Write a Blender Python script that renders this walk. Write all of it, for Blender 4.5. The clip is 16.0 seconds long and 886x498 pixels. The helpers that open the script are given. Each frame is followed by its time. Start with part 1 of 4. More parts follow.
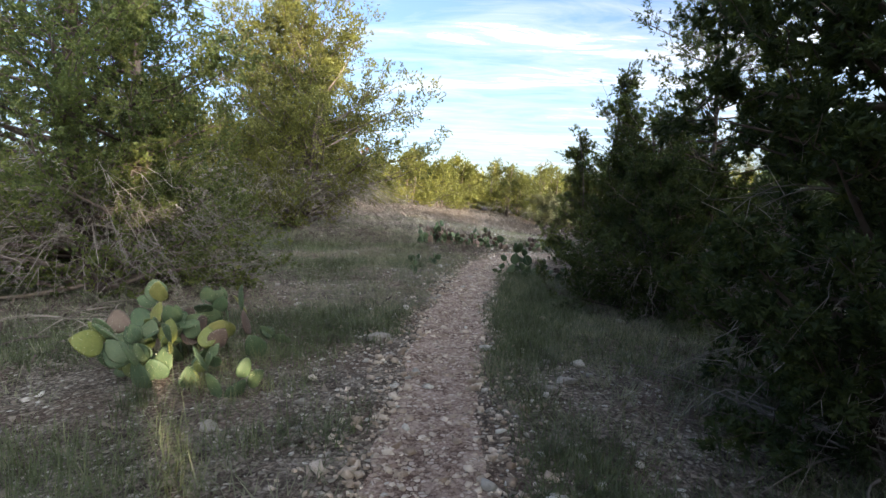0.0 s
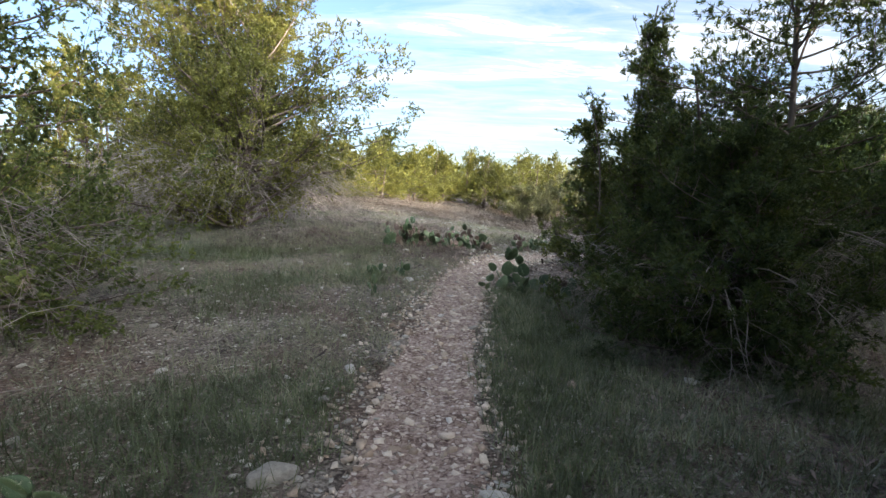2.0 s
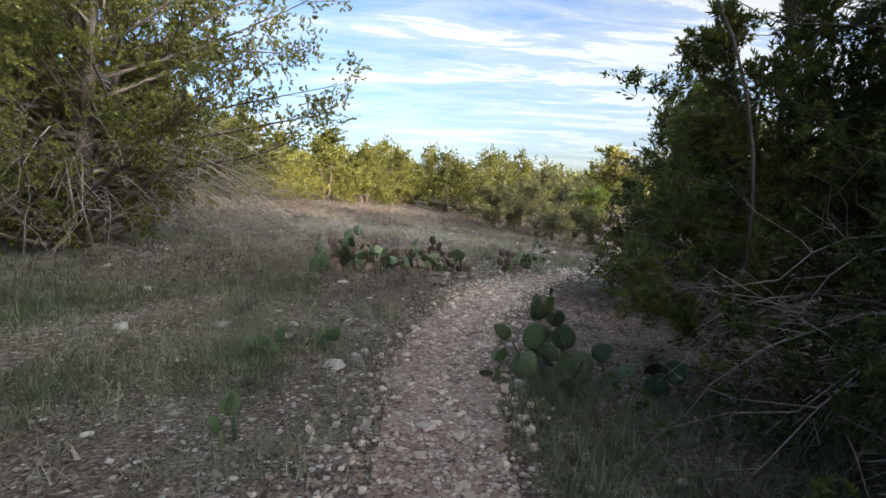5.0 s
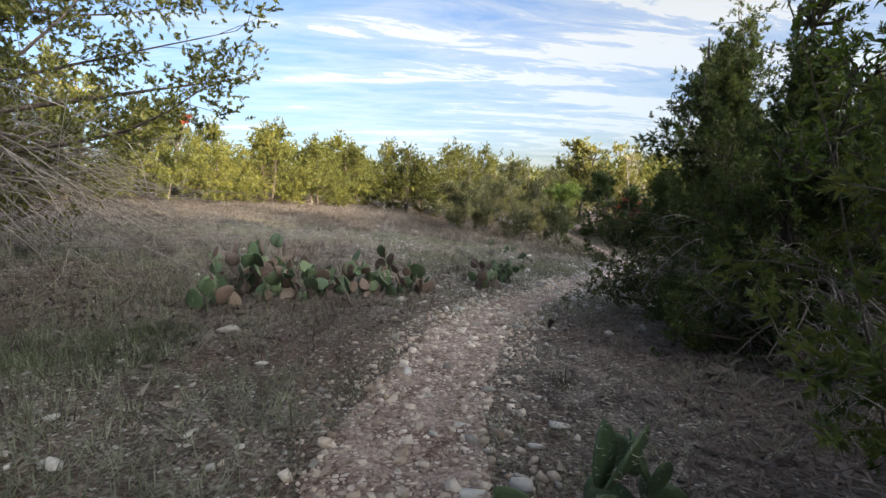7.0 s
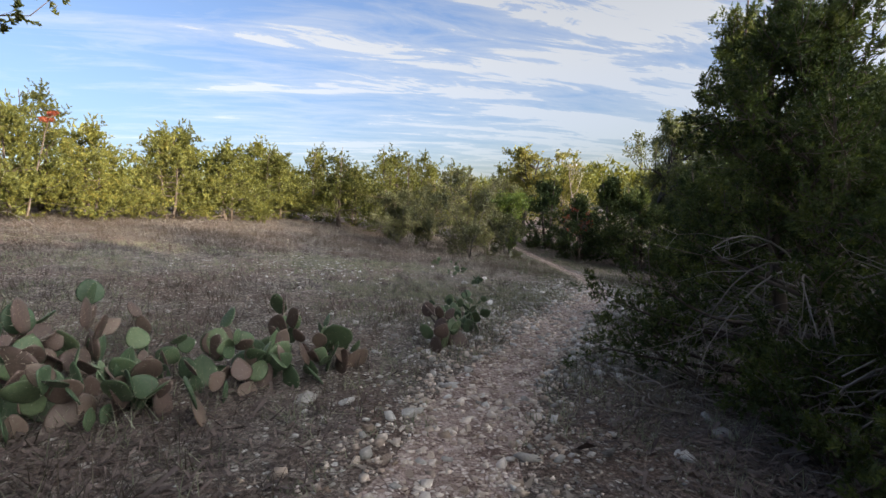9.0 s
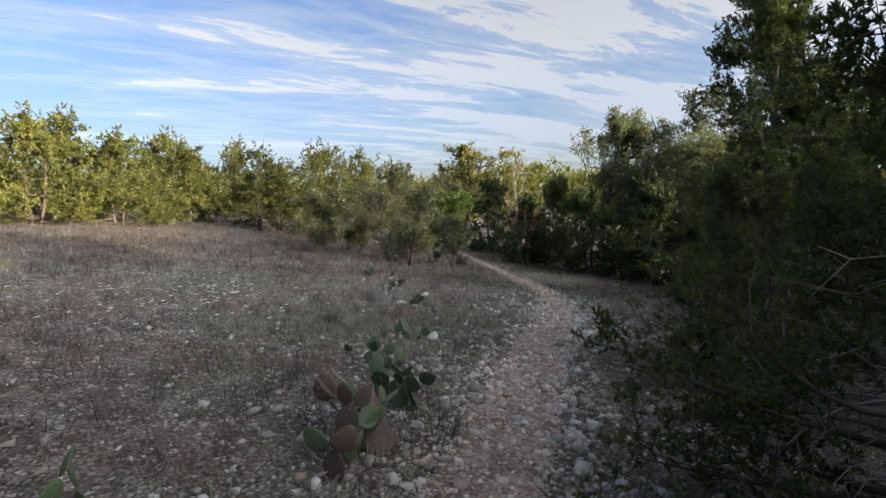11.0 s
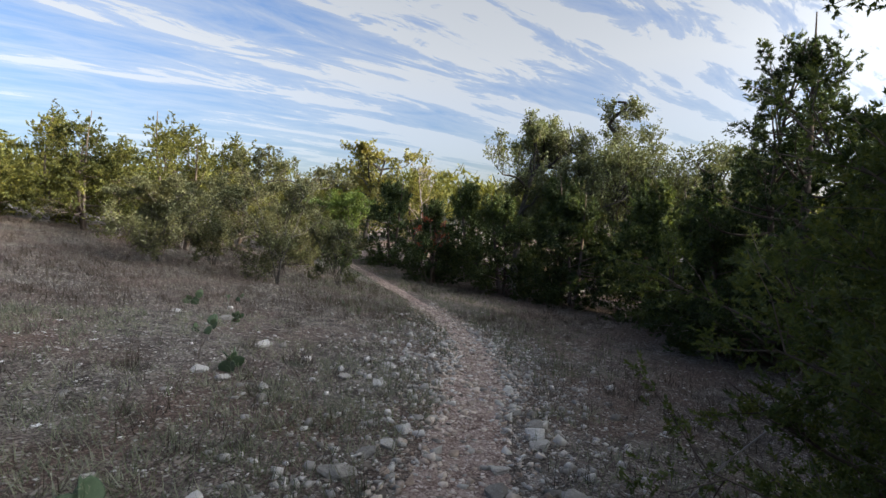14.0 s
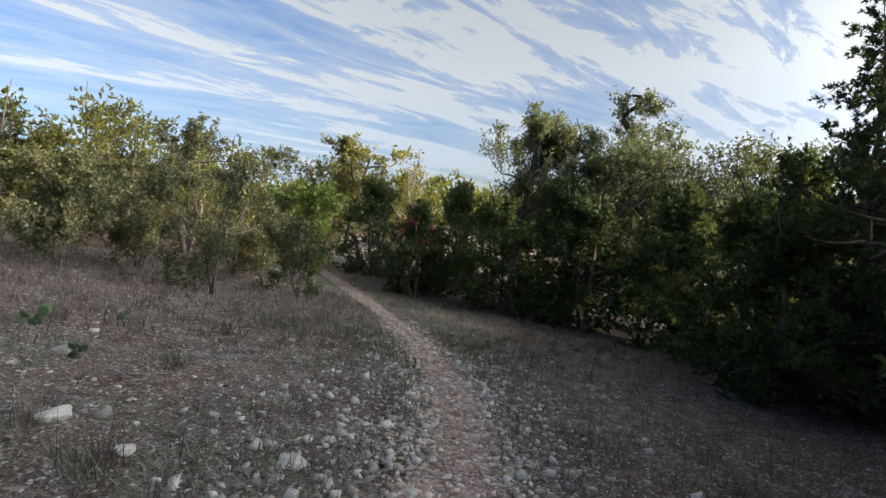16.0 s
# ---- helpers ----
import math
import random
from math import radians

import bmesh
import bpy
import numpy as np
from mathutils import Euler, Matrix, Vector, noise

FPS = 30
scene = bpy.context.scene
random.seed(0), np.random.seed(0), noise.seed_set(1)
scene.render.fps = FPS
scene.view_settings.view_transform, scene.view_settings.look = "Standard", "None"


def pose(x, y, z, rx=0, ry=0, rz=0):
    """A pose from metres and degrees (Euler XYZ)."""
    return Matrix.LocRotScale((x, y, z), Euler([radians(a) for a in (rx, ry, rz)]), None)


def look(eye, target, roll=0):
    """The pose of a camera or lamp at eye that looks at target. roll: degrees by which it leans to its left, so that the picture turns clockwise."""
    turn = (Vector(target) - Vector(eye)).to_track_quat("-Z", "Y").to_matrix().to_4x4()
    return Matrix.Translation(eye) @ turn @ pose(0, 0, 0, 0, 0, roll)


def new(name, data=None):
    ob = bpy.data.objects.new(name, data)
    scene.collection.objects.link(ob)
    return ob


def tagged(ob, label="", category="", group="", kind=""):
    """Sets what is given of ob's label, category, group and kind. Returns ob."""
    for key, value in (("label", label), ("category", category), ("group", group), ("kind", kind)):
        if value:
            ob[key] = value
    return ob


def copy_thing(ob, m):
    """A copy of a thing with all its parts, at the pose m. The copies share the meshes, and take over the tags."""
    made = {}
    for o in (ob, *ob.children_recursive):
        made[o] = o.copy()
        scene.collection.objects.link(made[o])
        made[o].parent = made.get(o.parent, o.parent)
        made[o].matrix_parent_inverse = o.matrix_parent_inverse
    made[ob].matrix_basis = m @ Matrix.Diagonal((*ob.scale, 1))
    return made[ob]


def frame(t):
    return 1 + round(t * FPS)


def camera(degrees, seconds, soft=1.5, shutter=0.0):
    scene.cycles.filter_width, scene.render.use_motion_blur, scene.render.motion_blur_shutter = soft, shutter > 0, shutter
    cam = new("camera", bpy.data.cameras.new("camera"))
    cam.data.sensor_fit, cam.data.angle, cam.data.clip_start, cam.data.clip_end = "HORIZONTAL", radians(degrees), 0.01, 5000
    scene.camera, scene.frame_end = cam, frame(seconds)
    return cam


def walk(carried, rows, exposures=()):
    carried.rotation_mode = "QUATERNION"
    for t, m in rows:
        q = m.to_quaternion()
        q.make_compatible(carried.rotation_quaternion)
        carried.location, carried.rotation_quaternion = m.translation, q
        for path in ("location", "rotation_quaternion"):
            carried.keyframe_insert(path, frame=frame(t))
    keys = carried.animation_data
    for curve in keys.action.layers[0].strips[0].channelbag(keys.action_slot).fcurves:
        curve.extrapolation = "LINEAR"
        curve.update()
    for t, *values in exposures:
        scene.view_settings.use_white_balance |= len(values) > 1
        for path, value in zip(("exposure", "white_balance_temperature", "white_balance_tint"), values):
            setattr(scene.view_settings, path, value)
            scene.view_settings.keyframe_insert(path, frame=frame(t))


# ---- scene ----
cam = camera(84.4, 16.0)
METRES, EYE, TILT, LEAN, TURN = 23.0, 1.5, -4.6, -1.2, 0.0
ROWS = [
    (0.0, 0.0, 0.0, 0.0, -0.0, 0.0, 0.0),
    (0.5, -0.0035, 0.0281, 0.0001, -0.53, -0.3, 0.19),
    (1.0, -0.0019, 0.0585, 0.0046, -1.05, -0.64, 0.8),
    (1.5, 0.003, 0.0913, 0.0064, -2.1, -0.89, 1.01),
    (2.0, 0.0038, 0.1208, 0.0119, -2.98, -0.92, 0.88),
    (2.5, 0.009, 0.1541, 0.0161, -4.09, -0.96, 0.68),
    (3.0, 0.0089, 0.1854, 0.0189, -4.67, -1.02, 0.83),
    (3.5, 0.01, 0.217, 0.0199, -5.07, -0.99, 0.96),
    (4.0, 0.0105, 0.25, 0.0224, -5.87, -0.95, 1.03),
    (6.5, 0.0284, 0.4028, 0.0341, -11.19, -0.63, 2.91),
    (7.0, 0.0372, 0.4313, 0.0345, -12.23, -0.92, 3.19),
    (7.5, 0.0422, 0.4634, 0.0356, -13.89, -1.36, 3.65),
    (8.0, 0.0478, 0.4927, 0.0381, -15.68, -1.2, 4.1),
    (8.5, 0.0572, 0.5256, 0.0433, -17.81, -0.93, 4.35),
    (9.0, 0.065, 0.5542, 0.0476, -19.55, -0.11, 4.57),
    (11.5, 0.1334, 0.6797, 0.0559, -27.63, -0.48, 5.15),
    (12.0, 0.1561, 0.7029, 0.0561, -28.63, -0.12, 4.79),
    (12.5, 0.1731, 0.7308, 0.0584, -29.84, 0.07, 4.47),
    (13.0, 0.1889, 0.7564, 0.0578, -31.08, 0.18, 4.26),
    (13.5, 0.2071, 0.7813, 0.0593, -35.25, 0.05, 3.4),
    (14.0, 0.2212, 0.8044, 0.0578, -37.46, -0.1, 3.39),
    (14.5, 0.2417, 0.827, 0.0532, -38.75, -0.1, 3.21),
    (15.0, 0.2598, 0.8533, 0.0524, -39.83, -0.2, 2.66),
    (15.5, 0.284, 0.8798, 0.0519, -39.2, 0.39, 2.26),
    (16.0, 0.3143, 0.9073, 0.0515, -38.18, 1.13, 2.04),
]
walk(cam, [(t, pose(0, 0, EYE, TILT, LEAN, TURN) @ pose(METRES * x, METRES * y, METRES * z, 90 + pitch, roll, yaw)) for t, x, y, z, yaw, pitch, roll in ROWS],
     exposures=[(0.0, 1.64, 6700, 9), (2.5, 1.72, 6600, 9), (4.0, 1.43, 6700, 9), (6.5, 1.38, 6850, 9), (8.5, 1.0, 6750, 12), (12.0, 0.96, 6550, 12), (16.0, 0.93, 6600, 9)])


# ---------------- world, sun, exposure ----------------
SUN_AZ, SUN_EL = math.atan2(0.62, -0.78), radians(9.5)
world = bpy.data.worlds.new("world")
scene.world = world
world.use_nodes = True


class Nodes:
    """Short hand for building a node tree."""

    def __init__(self, tree):
        self.tree = tree
        tree.nodes.clear()

    def add(self, kind, **values):
        n = self.tree.nodes.new(kind)
        for k, v in values.items():
            if k in n.inputs:
                n.inputs[k].default_value = v
        return n

    def link(self, a, b):
        self.tree.links.new(a, b)

    def math(self, op, a, b=None, c=None, clamp=False):
        n = self.tree.nodes.new("ShaderNodeMath")
        n.operation, n.use_clamp = op, clamp
        for i, v in enumerate((a, b, c)):
            if v is None:
                continue
            if isinstance(v, (int, float)):
                n.inputs[i].default_value = v
            else:
                self.link(v, n.inputs[i])
        return n.outputs[0]

    def mix(self, f, a, b, blend="MIX"):
        n = self.tree.nodes.new("ShaderNodeMix")
        n.data_type, n.blend_type = "RGBA", blend
        for i, v in ((0, f), (6, a), (7, b)):
            if isinstance(v, (int, float)):
                n.inputs[i].default_value = v
            elif isinstance(v, tuple):
                n.inputs[i].default_value = (*v, 1)
            else:
                self.link(v, n.inputs[i])
        return n.outputs[2]

    def ramp(self, f, stops):
        n = self.tree.nodes.new("ShaderNodeValToRGB")
        el = n.color_ramp.elements
        while len(el) < len(stops):
            el.new(0.5)
        for e, (p, c) in zip(el, stops):
            e.position, e.color = p, (*c, 1) if isinstance(c, tuple) else (c, c, c, 1)
        self.link(f, n.inputs[0])
        return n.outputs[0]

    def noise(self, vec, scale, detail=4.0, rough=0.55, distort=0.0):
        n = self.add("ShaderNodeTexNoise", Scale=scale, Detail=detail, Roughness=rough, Distortion=distort)
        if vec is not None:
            self.link(vec, n.inputs["Vector"])
        return n.outputs[0]


def build_sky():
    w = Nodes(world.node_tree)
    sky = w.add("ShaderNodeTexSky")
    sky.sky_type, sky.sun_disc = "NISHITA", False
    sky.sun_elevation, sky.sun_rotation = SUN_EL, SUN_AZ
    sky.air_density, sky.dust_density, sky.ozone_density = 1.0, 3.0, 2.0
    co = w.add("ShaderNodeTexCoord")
    sep = w.add("ShaderNodeSeparateXYZ")
    w.link(co.outputs["Generated"], sep.inputs[0])
    up = w.math("ADD", w.math("MAXIMUM", sep.outputs[2], 0.0), 0.10)
    px, py = w.math("DIVIDE", sep.outputs[0], up), w.math("DIVIDE", sep.outputs[1], up)
    flat = w.add("ShaderNodeCombineXYZ")
    w.link(px, flat.inputs[0])
    w.link(py, flat.inputs[1])
    # cirrus streaks, drawn out along the wind
    turn = w.add("ShaderNodeMapping")
    turn.inputs["Rotation"].default_value = (0, 0, radians(-28))
    turn.inputs["Scale"].default_value = (0.38, 1.5, 1)
    turn.inputs["Location"].default_value = (1.3, 0.35, 0)
    w.link(flat.outputs[0], turn.inputs[0])
    streak = w.noise(turn.outputs[0], 1.7, 9, 0.58, 0.6)
    fine = w.noise(turn.outputs[0], 4.2, 9, 0.68, 0.9)
    broad = w.noise(flat.outputs[0], 0.33, 3, 0.5)
    # ice cloud scatters forward: thicker and brighter towards the sun
    # raised well beyond view, so the unseen sky lights the ground more
    aim = w.add("ShaderNodeVectorMath")
    aim.operation = "DOT_PRODUCT"
    w.link(co.outputs["Generated"], aim.inputs[0])
    aim.inputs[1].default_value = (math.sin(SUN_AZ) * math.cos(SUN_EL), math.cos(SUN_AZ) * math.cos(SUN_EL), math.sin(SUN_EL))
    toward = w.math("POWER", w.math("MAXIMUM", aim.outputs["Value"], 0.0), 3.5)
    side = w.math("ADD", w.math("MULTIPLY_ADD", sep.outputs[0], 0.21, 0.01), w.math("MULTIPLY", toward, 0.3))
    # extra cover high overhead, out of view, adds light from above
    side = w.math("ADD", side, w.math("MULTIPLY", w.math("MAXIMUM", w.math("SUBTRACT", sep.outputs[2], 0.4), 0.0), 0.3))
    d = w.math("ADD", w.math("MULTIPLY", streak, 0.75), w.math("MULTIPLY", fine, 0.62))
    d = w.math("ADD", w.math("ADD", d, w.math("MULTIPLY", broad, 0.35)), side)
    cover = w.ramp(d, [(0.79, 0.0), (0.97, 0.42), (1.24, 0.9)])
    low = w.ramp(sep.outputs[2], [(0.0, 0.25), (0.12, 0.5), (0.3, 1.0)])
    cover = w.math("MULTIPLY", cover, low, clamp=True)
    tint = w.mix(1.0, sky.outputs[0], (0.95, 0.95, 1.14), "MULTIPLY")
    # thin ice cloud scatters the light of the sky around it
    grey = w.add("ShaderNodeRGBToBW")
    w.link(sky.outputs[0], grey.inputs[0])
    glow = w.math("MULTIPLY_ADD", grey.outputs[0], 1.0, 0.72)
    glow = w.math("MULTIPLY", glow, w.math("MULTIPLY_ADD", toward, 4.5, 1.0))
    white = w.mix(1.0, glow, (1.14, 1.21, 1.29), "MULTIPLY")
    mixed = w.mix(cover, tint, white)
    bg = w.add("ShaderNodeBackground", Strength=SKY)
    w.link(mixed, bg.inputs[0])
    out = w.add("ShaderNodeOutputWorld")
    w.link(bg.outputs[0], out.inputs[0])


SKY = 0.15
build_sky()
sun = new("sun", bpy.data.lights.new("sun", "SUN"))
sun.data.energy, sun.data.angle, sun.data.color = 5.0, radians(0.6), (1.0, 0.84, 0.60)
sun.matrix_world = look((0, 0, 30), (-math.sin(SUN_AZ) * math.cos(SUN_EL), -math.cos(SUN_AZ) * math.cos(SUN_EL), 30 - math.sin(SUN_EL)))


# ---------------- materials ----------------
def material(name):
    m = bpy.data.materials.new(name)
    m.use_nodes = True
    return m, Nodes(m.node_tree)


def finish(n, colour, rough=0.8, bump=None, strength=0.4, dist=0.02, gloss=0.3):
    p = n.add("ShaderNodeBsdfPrincipled")
    p.inputs["Specular IOR Level"].default_value = gloss
    if isinstance(rough, (int, float)):
        p.inputs["Roughness"].default_value = rough
    else:
        n.link(rough, p.inputs["Roughness"])
    n.link(colour, p.inputs["Base Color"])
    if bump is not None:
        b = n.add("ShaderNodeBump", Strength=strength, Distance=dist)
        n.link(bump, b.inputs["Height"])
        n.link(b.outputs[0], p.inputs["Normal"])
    o = n.add("ShaderNodeOutputMaterial")
    n.link(p.outputs[0], o.inputs[0])
    return p


def leaf_material(name, dark, mid, tip, through_light=0.35):
    """Foliage: colour by leaf and by plant, some light passing through."""
    m, n = material(name)
    isle = n.add("ShaderNodeNewGeometry")
    plant = n.add("ShaderNodeObjectInfo")
    co = n.add("ShaderNodeTexCoord")
    clump = n.noise(co.outputs["Object"], 1.6, 3)
    spray = n.noise(co.outputs["Object"], 7.5, 2)
    f = n.math("ADD", n.math("MULTIPLY", isle.outputs["Random Per Island"], 0.3), n.math("MULTIPLY_ADD", clump, 1.1, -0.55))
    f = n.math("ADD", f, n.math("MULTIPLY_ADD", spray, 1.1, -0.33))
    f = n.math("ADD", f, n.math("MULTIPLY_ADD", plant.outputs["Random"], 0.3, -0.15), clamp=True)
    col = n.ramp(f, [(0.1, dark), (0.5, mid), (0.95, tip)])
    p = n.add("ShaderNodeBsdfPrincipled", Roughness=0.55)
    p.inputs["Specular IOR Level"].default_value = 0.25
    n.link(col, p.inputs["Base Color"])
    t = n.add("ShaderNodeBsdfTranslucent")
    n.link(n.mix(1.0, col, (1.25, 1.2, 0.55), "MULTIPLY"), t.inputs[0])
    mx = n.add("ShaderNodeMixShader", Fac=through_light)
    n.link(p.outputs[0], mx.inputs[1])
    n.link(t.outputs[0], mx.inputs[2])
    o = n.add("ShaderNodeOutputMaterial")
    n.link(mx.outputs[0], o.inputs[0])
    return m


def bark_material(name, a, b, scale=14):
    m, n = material(name)
    co = n.add("ShaderNodeTexCoord")
    g = n.add("ShaderNodeMapping")
    g.inputs["Scale"].default_value = (1, 1, 0.22)
    n.link(co.outputs["Object"], g.inputs[0])
    s = n.noise(g.outputs[0], scale, 6, 0.65)
    big = n.noise(co.outputs["Object"], 1.7, 3)
    isle = n.add("ShaderNodeNewGeometry")
    f = n.math("ADD", n.math("MULTIPLY", s, 0.6), n.math("MULTIPLY_ADD", isle.outputs["Random Per Island"], 0.35, n.math("MULTIPLY_ADD", big, 0.5, -0.3)), clamp=True)
    finish(n, n.ramp(f, [(0.2, a), (0.75, b)]), 0.9, s, 0.6, 0.02, 0.15)
    return m


def soil_material(name, trail):
    """Stony soil with litter; on the trail crushed pinkish limestone."""
    m, n = material(name)
    co = n.add("ShaderNodeTexCoord")
    v = co.outputs["Object"]
    big = n.noise(v, 0.55, 5, 0.6)
    mid = n.noise(v, 4.0, 6, 0.65)
    fine = n.noise(v, 34.0, 6, 0.7)
    cells = n.add("ShaderNodeTexVoronoi", Scale=27.0 if trail else 24.0)
    n.link(v, cells.inputs["Vector"])
    edge = n.add("ShaderNodeTexVoronoi", Scale=27.0 if trail else 24.0)
    edge.feature = "DISTANCE_TO_EDGE"
    n.link(v, edge.inputs["Vector"])
    grey = n.add("ShaderNodeSeparateColor")
    n.link(cells.outputs["Color"], grey.inputs[0])
    if trail:
        # reddish dust; its dark end also paints shaded crevices into the gravel
        dust = n.ramp(n.math("MULTIPLY_ADD", fine, 0.6, n.math("MULTIPLY", mid, 0.5)), [(0.47, (0.10, 0.060, 0.048)), (0.56, (0.305, 0.222, 0.188)), (0.66, (0.51, 0.405, 0.355))])
        chips = n.ramp(grey.outputs[0], [(0.0, (0.30, 0.215, 0.175)), (0.5, (0.48, 0.375, 0.32)), (1.0, (0.66, 0.57, 0.51))])
        keep = n.math("MULTIPLY", n.ramp(edge.outputs["Distance"], [(0.06, 0.0), (0.14, 1.0)]), n.ramp(grey.outputs[1], [(0.42, 0.0), (0.46, 1.0)]))
    else:
        litter = n.ramp(n.math("MULTIPLY_ADD", fine, 0.7, n.math("MULTIPLY", mid, 0.4)), [(0.47, (0.036, 0.029, 0.025)), (0.56, (0.130, 0.108, 0.091)), (0.66, (0.335, 0.295, 0.26))])
        red = n.ramp(fine, [(0.42, (0.052, 0.033, 0.026)), (0.53, (0.132, 0.088, 0.069)), (0.64, (0.295, 0.218, 0.17))])
        dust = n.mix(n.ramp(big, [(0.42, 0.0), (0.60, 1.0)]), litter, red)
        chips = n.ramp(grey.outputs[0], [(0.0, (0.21, 0.175, 0.145)), (0.6, (0.38, 0.34, 0.295)), (1.0, (0.58, 0.545, 0.495))])
        keep = n.math("MULTIPLY", n.ramp(edge.outputs["Distance"], [(0.06, 0.0), (0.2, 1.0)]), n.ramp(n.math("MULTIPLY_ADD", mid, 0.55, n.math("MULTIPLY", grey.outputs[1], 0.6)), [(0.62, 0.0), (0.72, 1.0)]))
    col = n.mix(keep, dust, chips)
    col = n.mix(n.math("MULTIPLY", n.ramp(big, [(0.3, 0.0), (0.7, 1.0)]), 0.2), col, (0.16, 0.125, 0.10))
    h = n.math("ADD", n.math("MULTIPLY", keep, 0.7), n.math("MULTIPLY", fine, 0.6))
    finish(n, col, 0.93, h, 1.0, 0.035, 0.15)
    return m


def rock_material(name, a, b, c):
    m, n = material(name)
    co = n.add("ShaderNodeTexCoord")
    ob = n.add("ShaderNodeObjectInfo")
    isle = n.add("ShaderNodeNewGeometry")
    s = n.noise(co.outputs["Object"], 9, 6, 0.65)
    f2 = n.noise(co.outputs["Object"], 55, 5, 0.7)
    r = n.math("FRACT", n.math("ADD", ob.outputs["Random"], isle.outputs["Random Per Island"]))
    f = n.math("ADD", n.math("MULTIPLY", r, 0.6), n.math("MULTIPLY_ADD", s, 0.5, n.math("MULTIPLY_ADD", f2, 0.35, -0.2)), clamp=True)
    finish(n, n.ramp(f, [(0.15, a), (0.5, b), (0.9, c)]), 0.9, n.math("ADD", s, n.math("MULTIPLY", f2, 0.6)), 0.7, 0.012, 0.2)
    return m


def pad_material(name, a, b, c):
    """A cactus pad: waxy skin with areoles and scars."""
    m, n = material(name)
    co = n.add("ShaderNodeTexCoord")
    ob = n.add("ShaderNodeObjectInfo")
    s = n.noise(co.outputs["Object"], 9, 5, 0.6)
    f = n.math("ADD", n.math("MULTIPLY_ADD", ob.outputs["Random"], 0.5, -0.1), n.math("MULTIPLY", s, 0.7), clamp=True)
    col = n.ramp(f, [(0.2, a), (0.55, b), (0.9, c)])
    dots = n.add("ShaderNodeTexVoronoi", Scale=26.0)
    n.link(co.outputs["Object"], dots.inputs["Vector"])
    spot = n.ramp(dots.outputs["Distance"], [(0.10, 1.0), (0.2, 0.0)])
    col = n.mix(n.math("MULTIPLY", spot, 0.7), col, (0.22, 0.17, 0.10))
    scar = n.ramp(n.noise(co.outputs["Object"], 17, 4, 0.7), [(0.62, 0.0), (0.7, 1.0)])
    col = n.mix(n.math("MULTIPLY", scar, 0.5), col, (0.22, 0.18, 0.11))
    finish(n, col, 0.55, n.math("ADD", spot, s), 0.5, 0.006, 0.35)
    return m


def plain_material(name, a, b, rough=0.8, scale=20):
    m, n = material(name)
    co = n.add("ShaderNodeTexCoord")
    isle = n.add("ShaderNodeNewGeometry")
    f = n.math("ADD", n.math("MULTIPLY", n.noise(co.outputs["Object"], scale, 4), 0.5), n.math("MULTIPLY", isle.outputs["Random Per Island"], 0.5))
    finish(n, n.ramp(f, [(0.2, a), (0.8, b)]), rough, None)
    return m


JUNIPER = leaf_material("juniper_foliage", (0.040, 0.057, 0.022), (0.106, 0.134, 0.046), (0.215, 0.215, 0.068), 0.45)
# lighter olive copy of the foliage; part of its warmth stands for sunlight
JUNIPER_OLIVE = leaf_material("olive_juniper_foliage", (0.055, 0.064, 0.02), (0.145, 0.148, 0.039), (0.285, 0.255, 0.064), 0.42)
# darker copy of the juniper foliage; shade on the trees is in its colour
JUNIPER_SHADED = leaf_material("shaded_juniper_foliage", (0.030, 0.046, 0.02), (0.076, 0.103, 0.04), (0.155, 0.168, 0.056), 0.42)
OAK = leaf_material("oak_foliage", (0.075, 0.088, 0.045), (0.15, 0.165, 0.085), (0.25, 0.25, 0.135))
YELLOW = leaf_material("yellowing_foliage", (0.10, 0.105, 0.035), (0.21, 0.20, 0.065), (0.35, 0.28, 0.09), 0.45)
SHRUB = leaf_material("shrub_foliage", (0.055, 0.062, 0.03), (0.118, 0.122, 0.06), (0.195, 0.19, 0.095))
BRIGHT = leaf_material("bright_foliage", (0.05, 0.08, 0.02), (0.105, 0.15, 0.036), (0.19, 0.22, 0.06), 0.42)
DRYGRASS = leaf_material("dry_grass", (0.046, 0.037, 0.032), (0.108, 0.088, 0.075), (0.235, 0.2, 0.172), 0.3)
GREYGRASS = leaf_material("grey_green_grass", (0.125, 0.135, 0.098), (0.265, 0.275, 0.21), (0.46, 0.46, 0.37), 0.3)
GREENGRASS = leaf_material("green_grass", (0.06, 0.078, 0.045), (0.135, 0.158, 0.095), (0.27, 0.28, 0.18), 0.35)
BARK = bark_material("juniper_bark", (0.055, 0.04, 0.03), (0.20, 0.16, 0.13))
DEAD = bark_material("dead_wood", (0.12, 0.10, 0.086), (0.38, 0.335, 0.295))
OAKBARK = bark_material("oak_bark", (0.03, 0.026, 0.022), (0.13, 0.115, 0.10))
SOIL = soil_material("stony_soil", False)
TRAIL = soil_material("crushed_limestone", True)
ROCK = rock_material("limestone", (0.15, 0.135, 0.118), (0.345, 0.32, 0.285), (0.59, 0.56, 0.515))
PINKROCK = rock_material("pink_limestone", (0.21, 0.15, 0.11), (0.43, 0.345, 0.275), (0.70, 0.61, 0.52))
PAD = pad_material("cactus_green", (0.04, 0.070, 0.034), (0.074, 0.112, 0.053), (0.13, 0.16, 0.078))
PAD_OLD = pad_material("cactus_wilted", (0.065, 0.043, 0.034), (0.115, 0.076, 0.06), (0.165, 0.125, 0.09))
PAD_YELLOW = pad_material("cactus_yellow", (0.10, 0.125, 0.036), (0.165, 0.185, 0.05), (0.27, 0.235, 0.08))
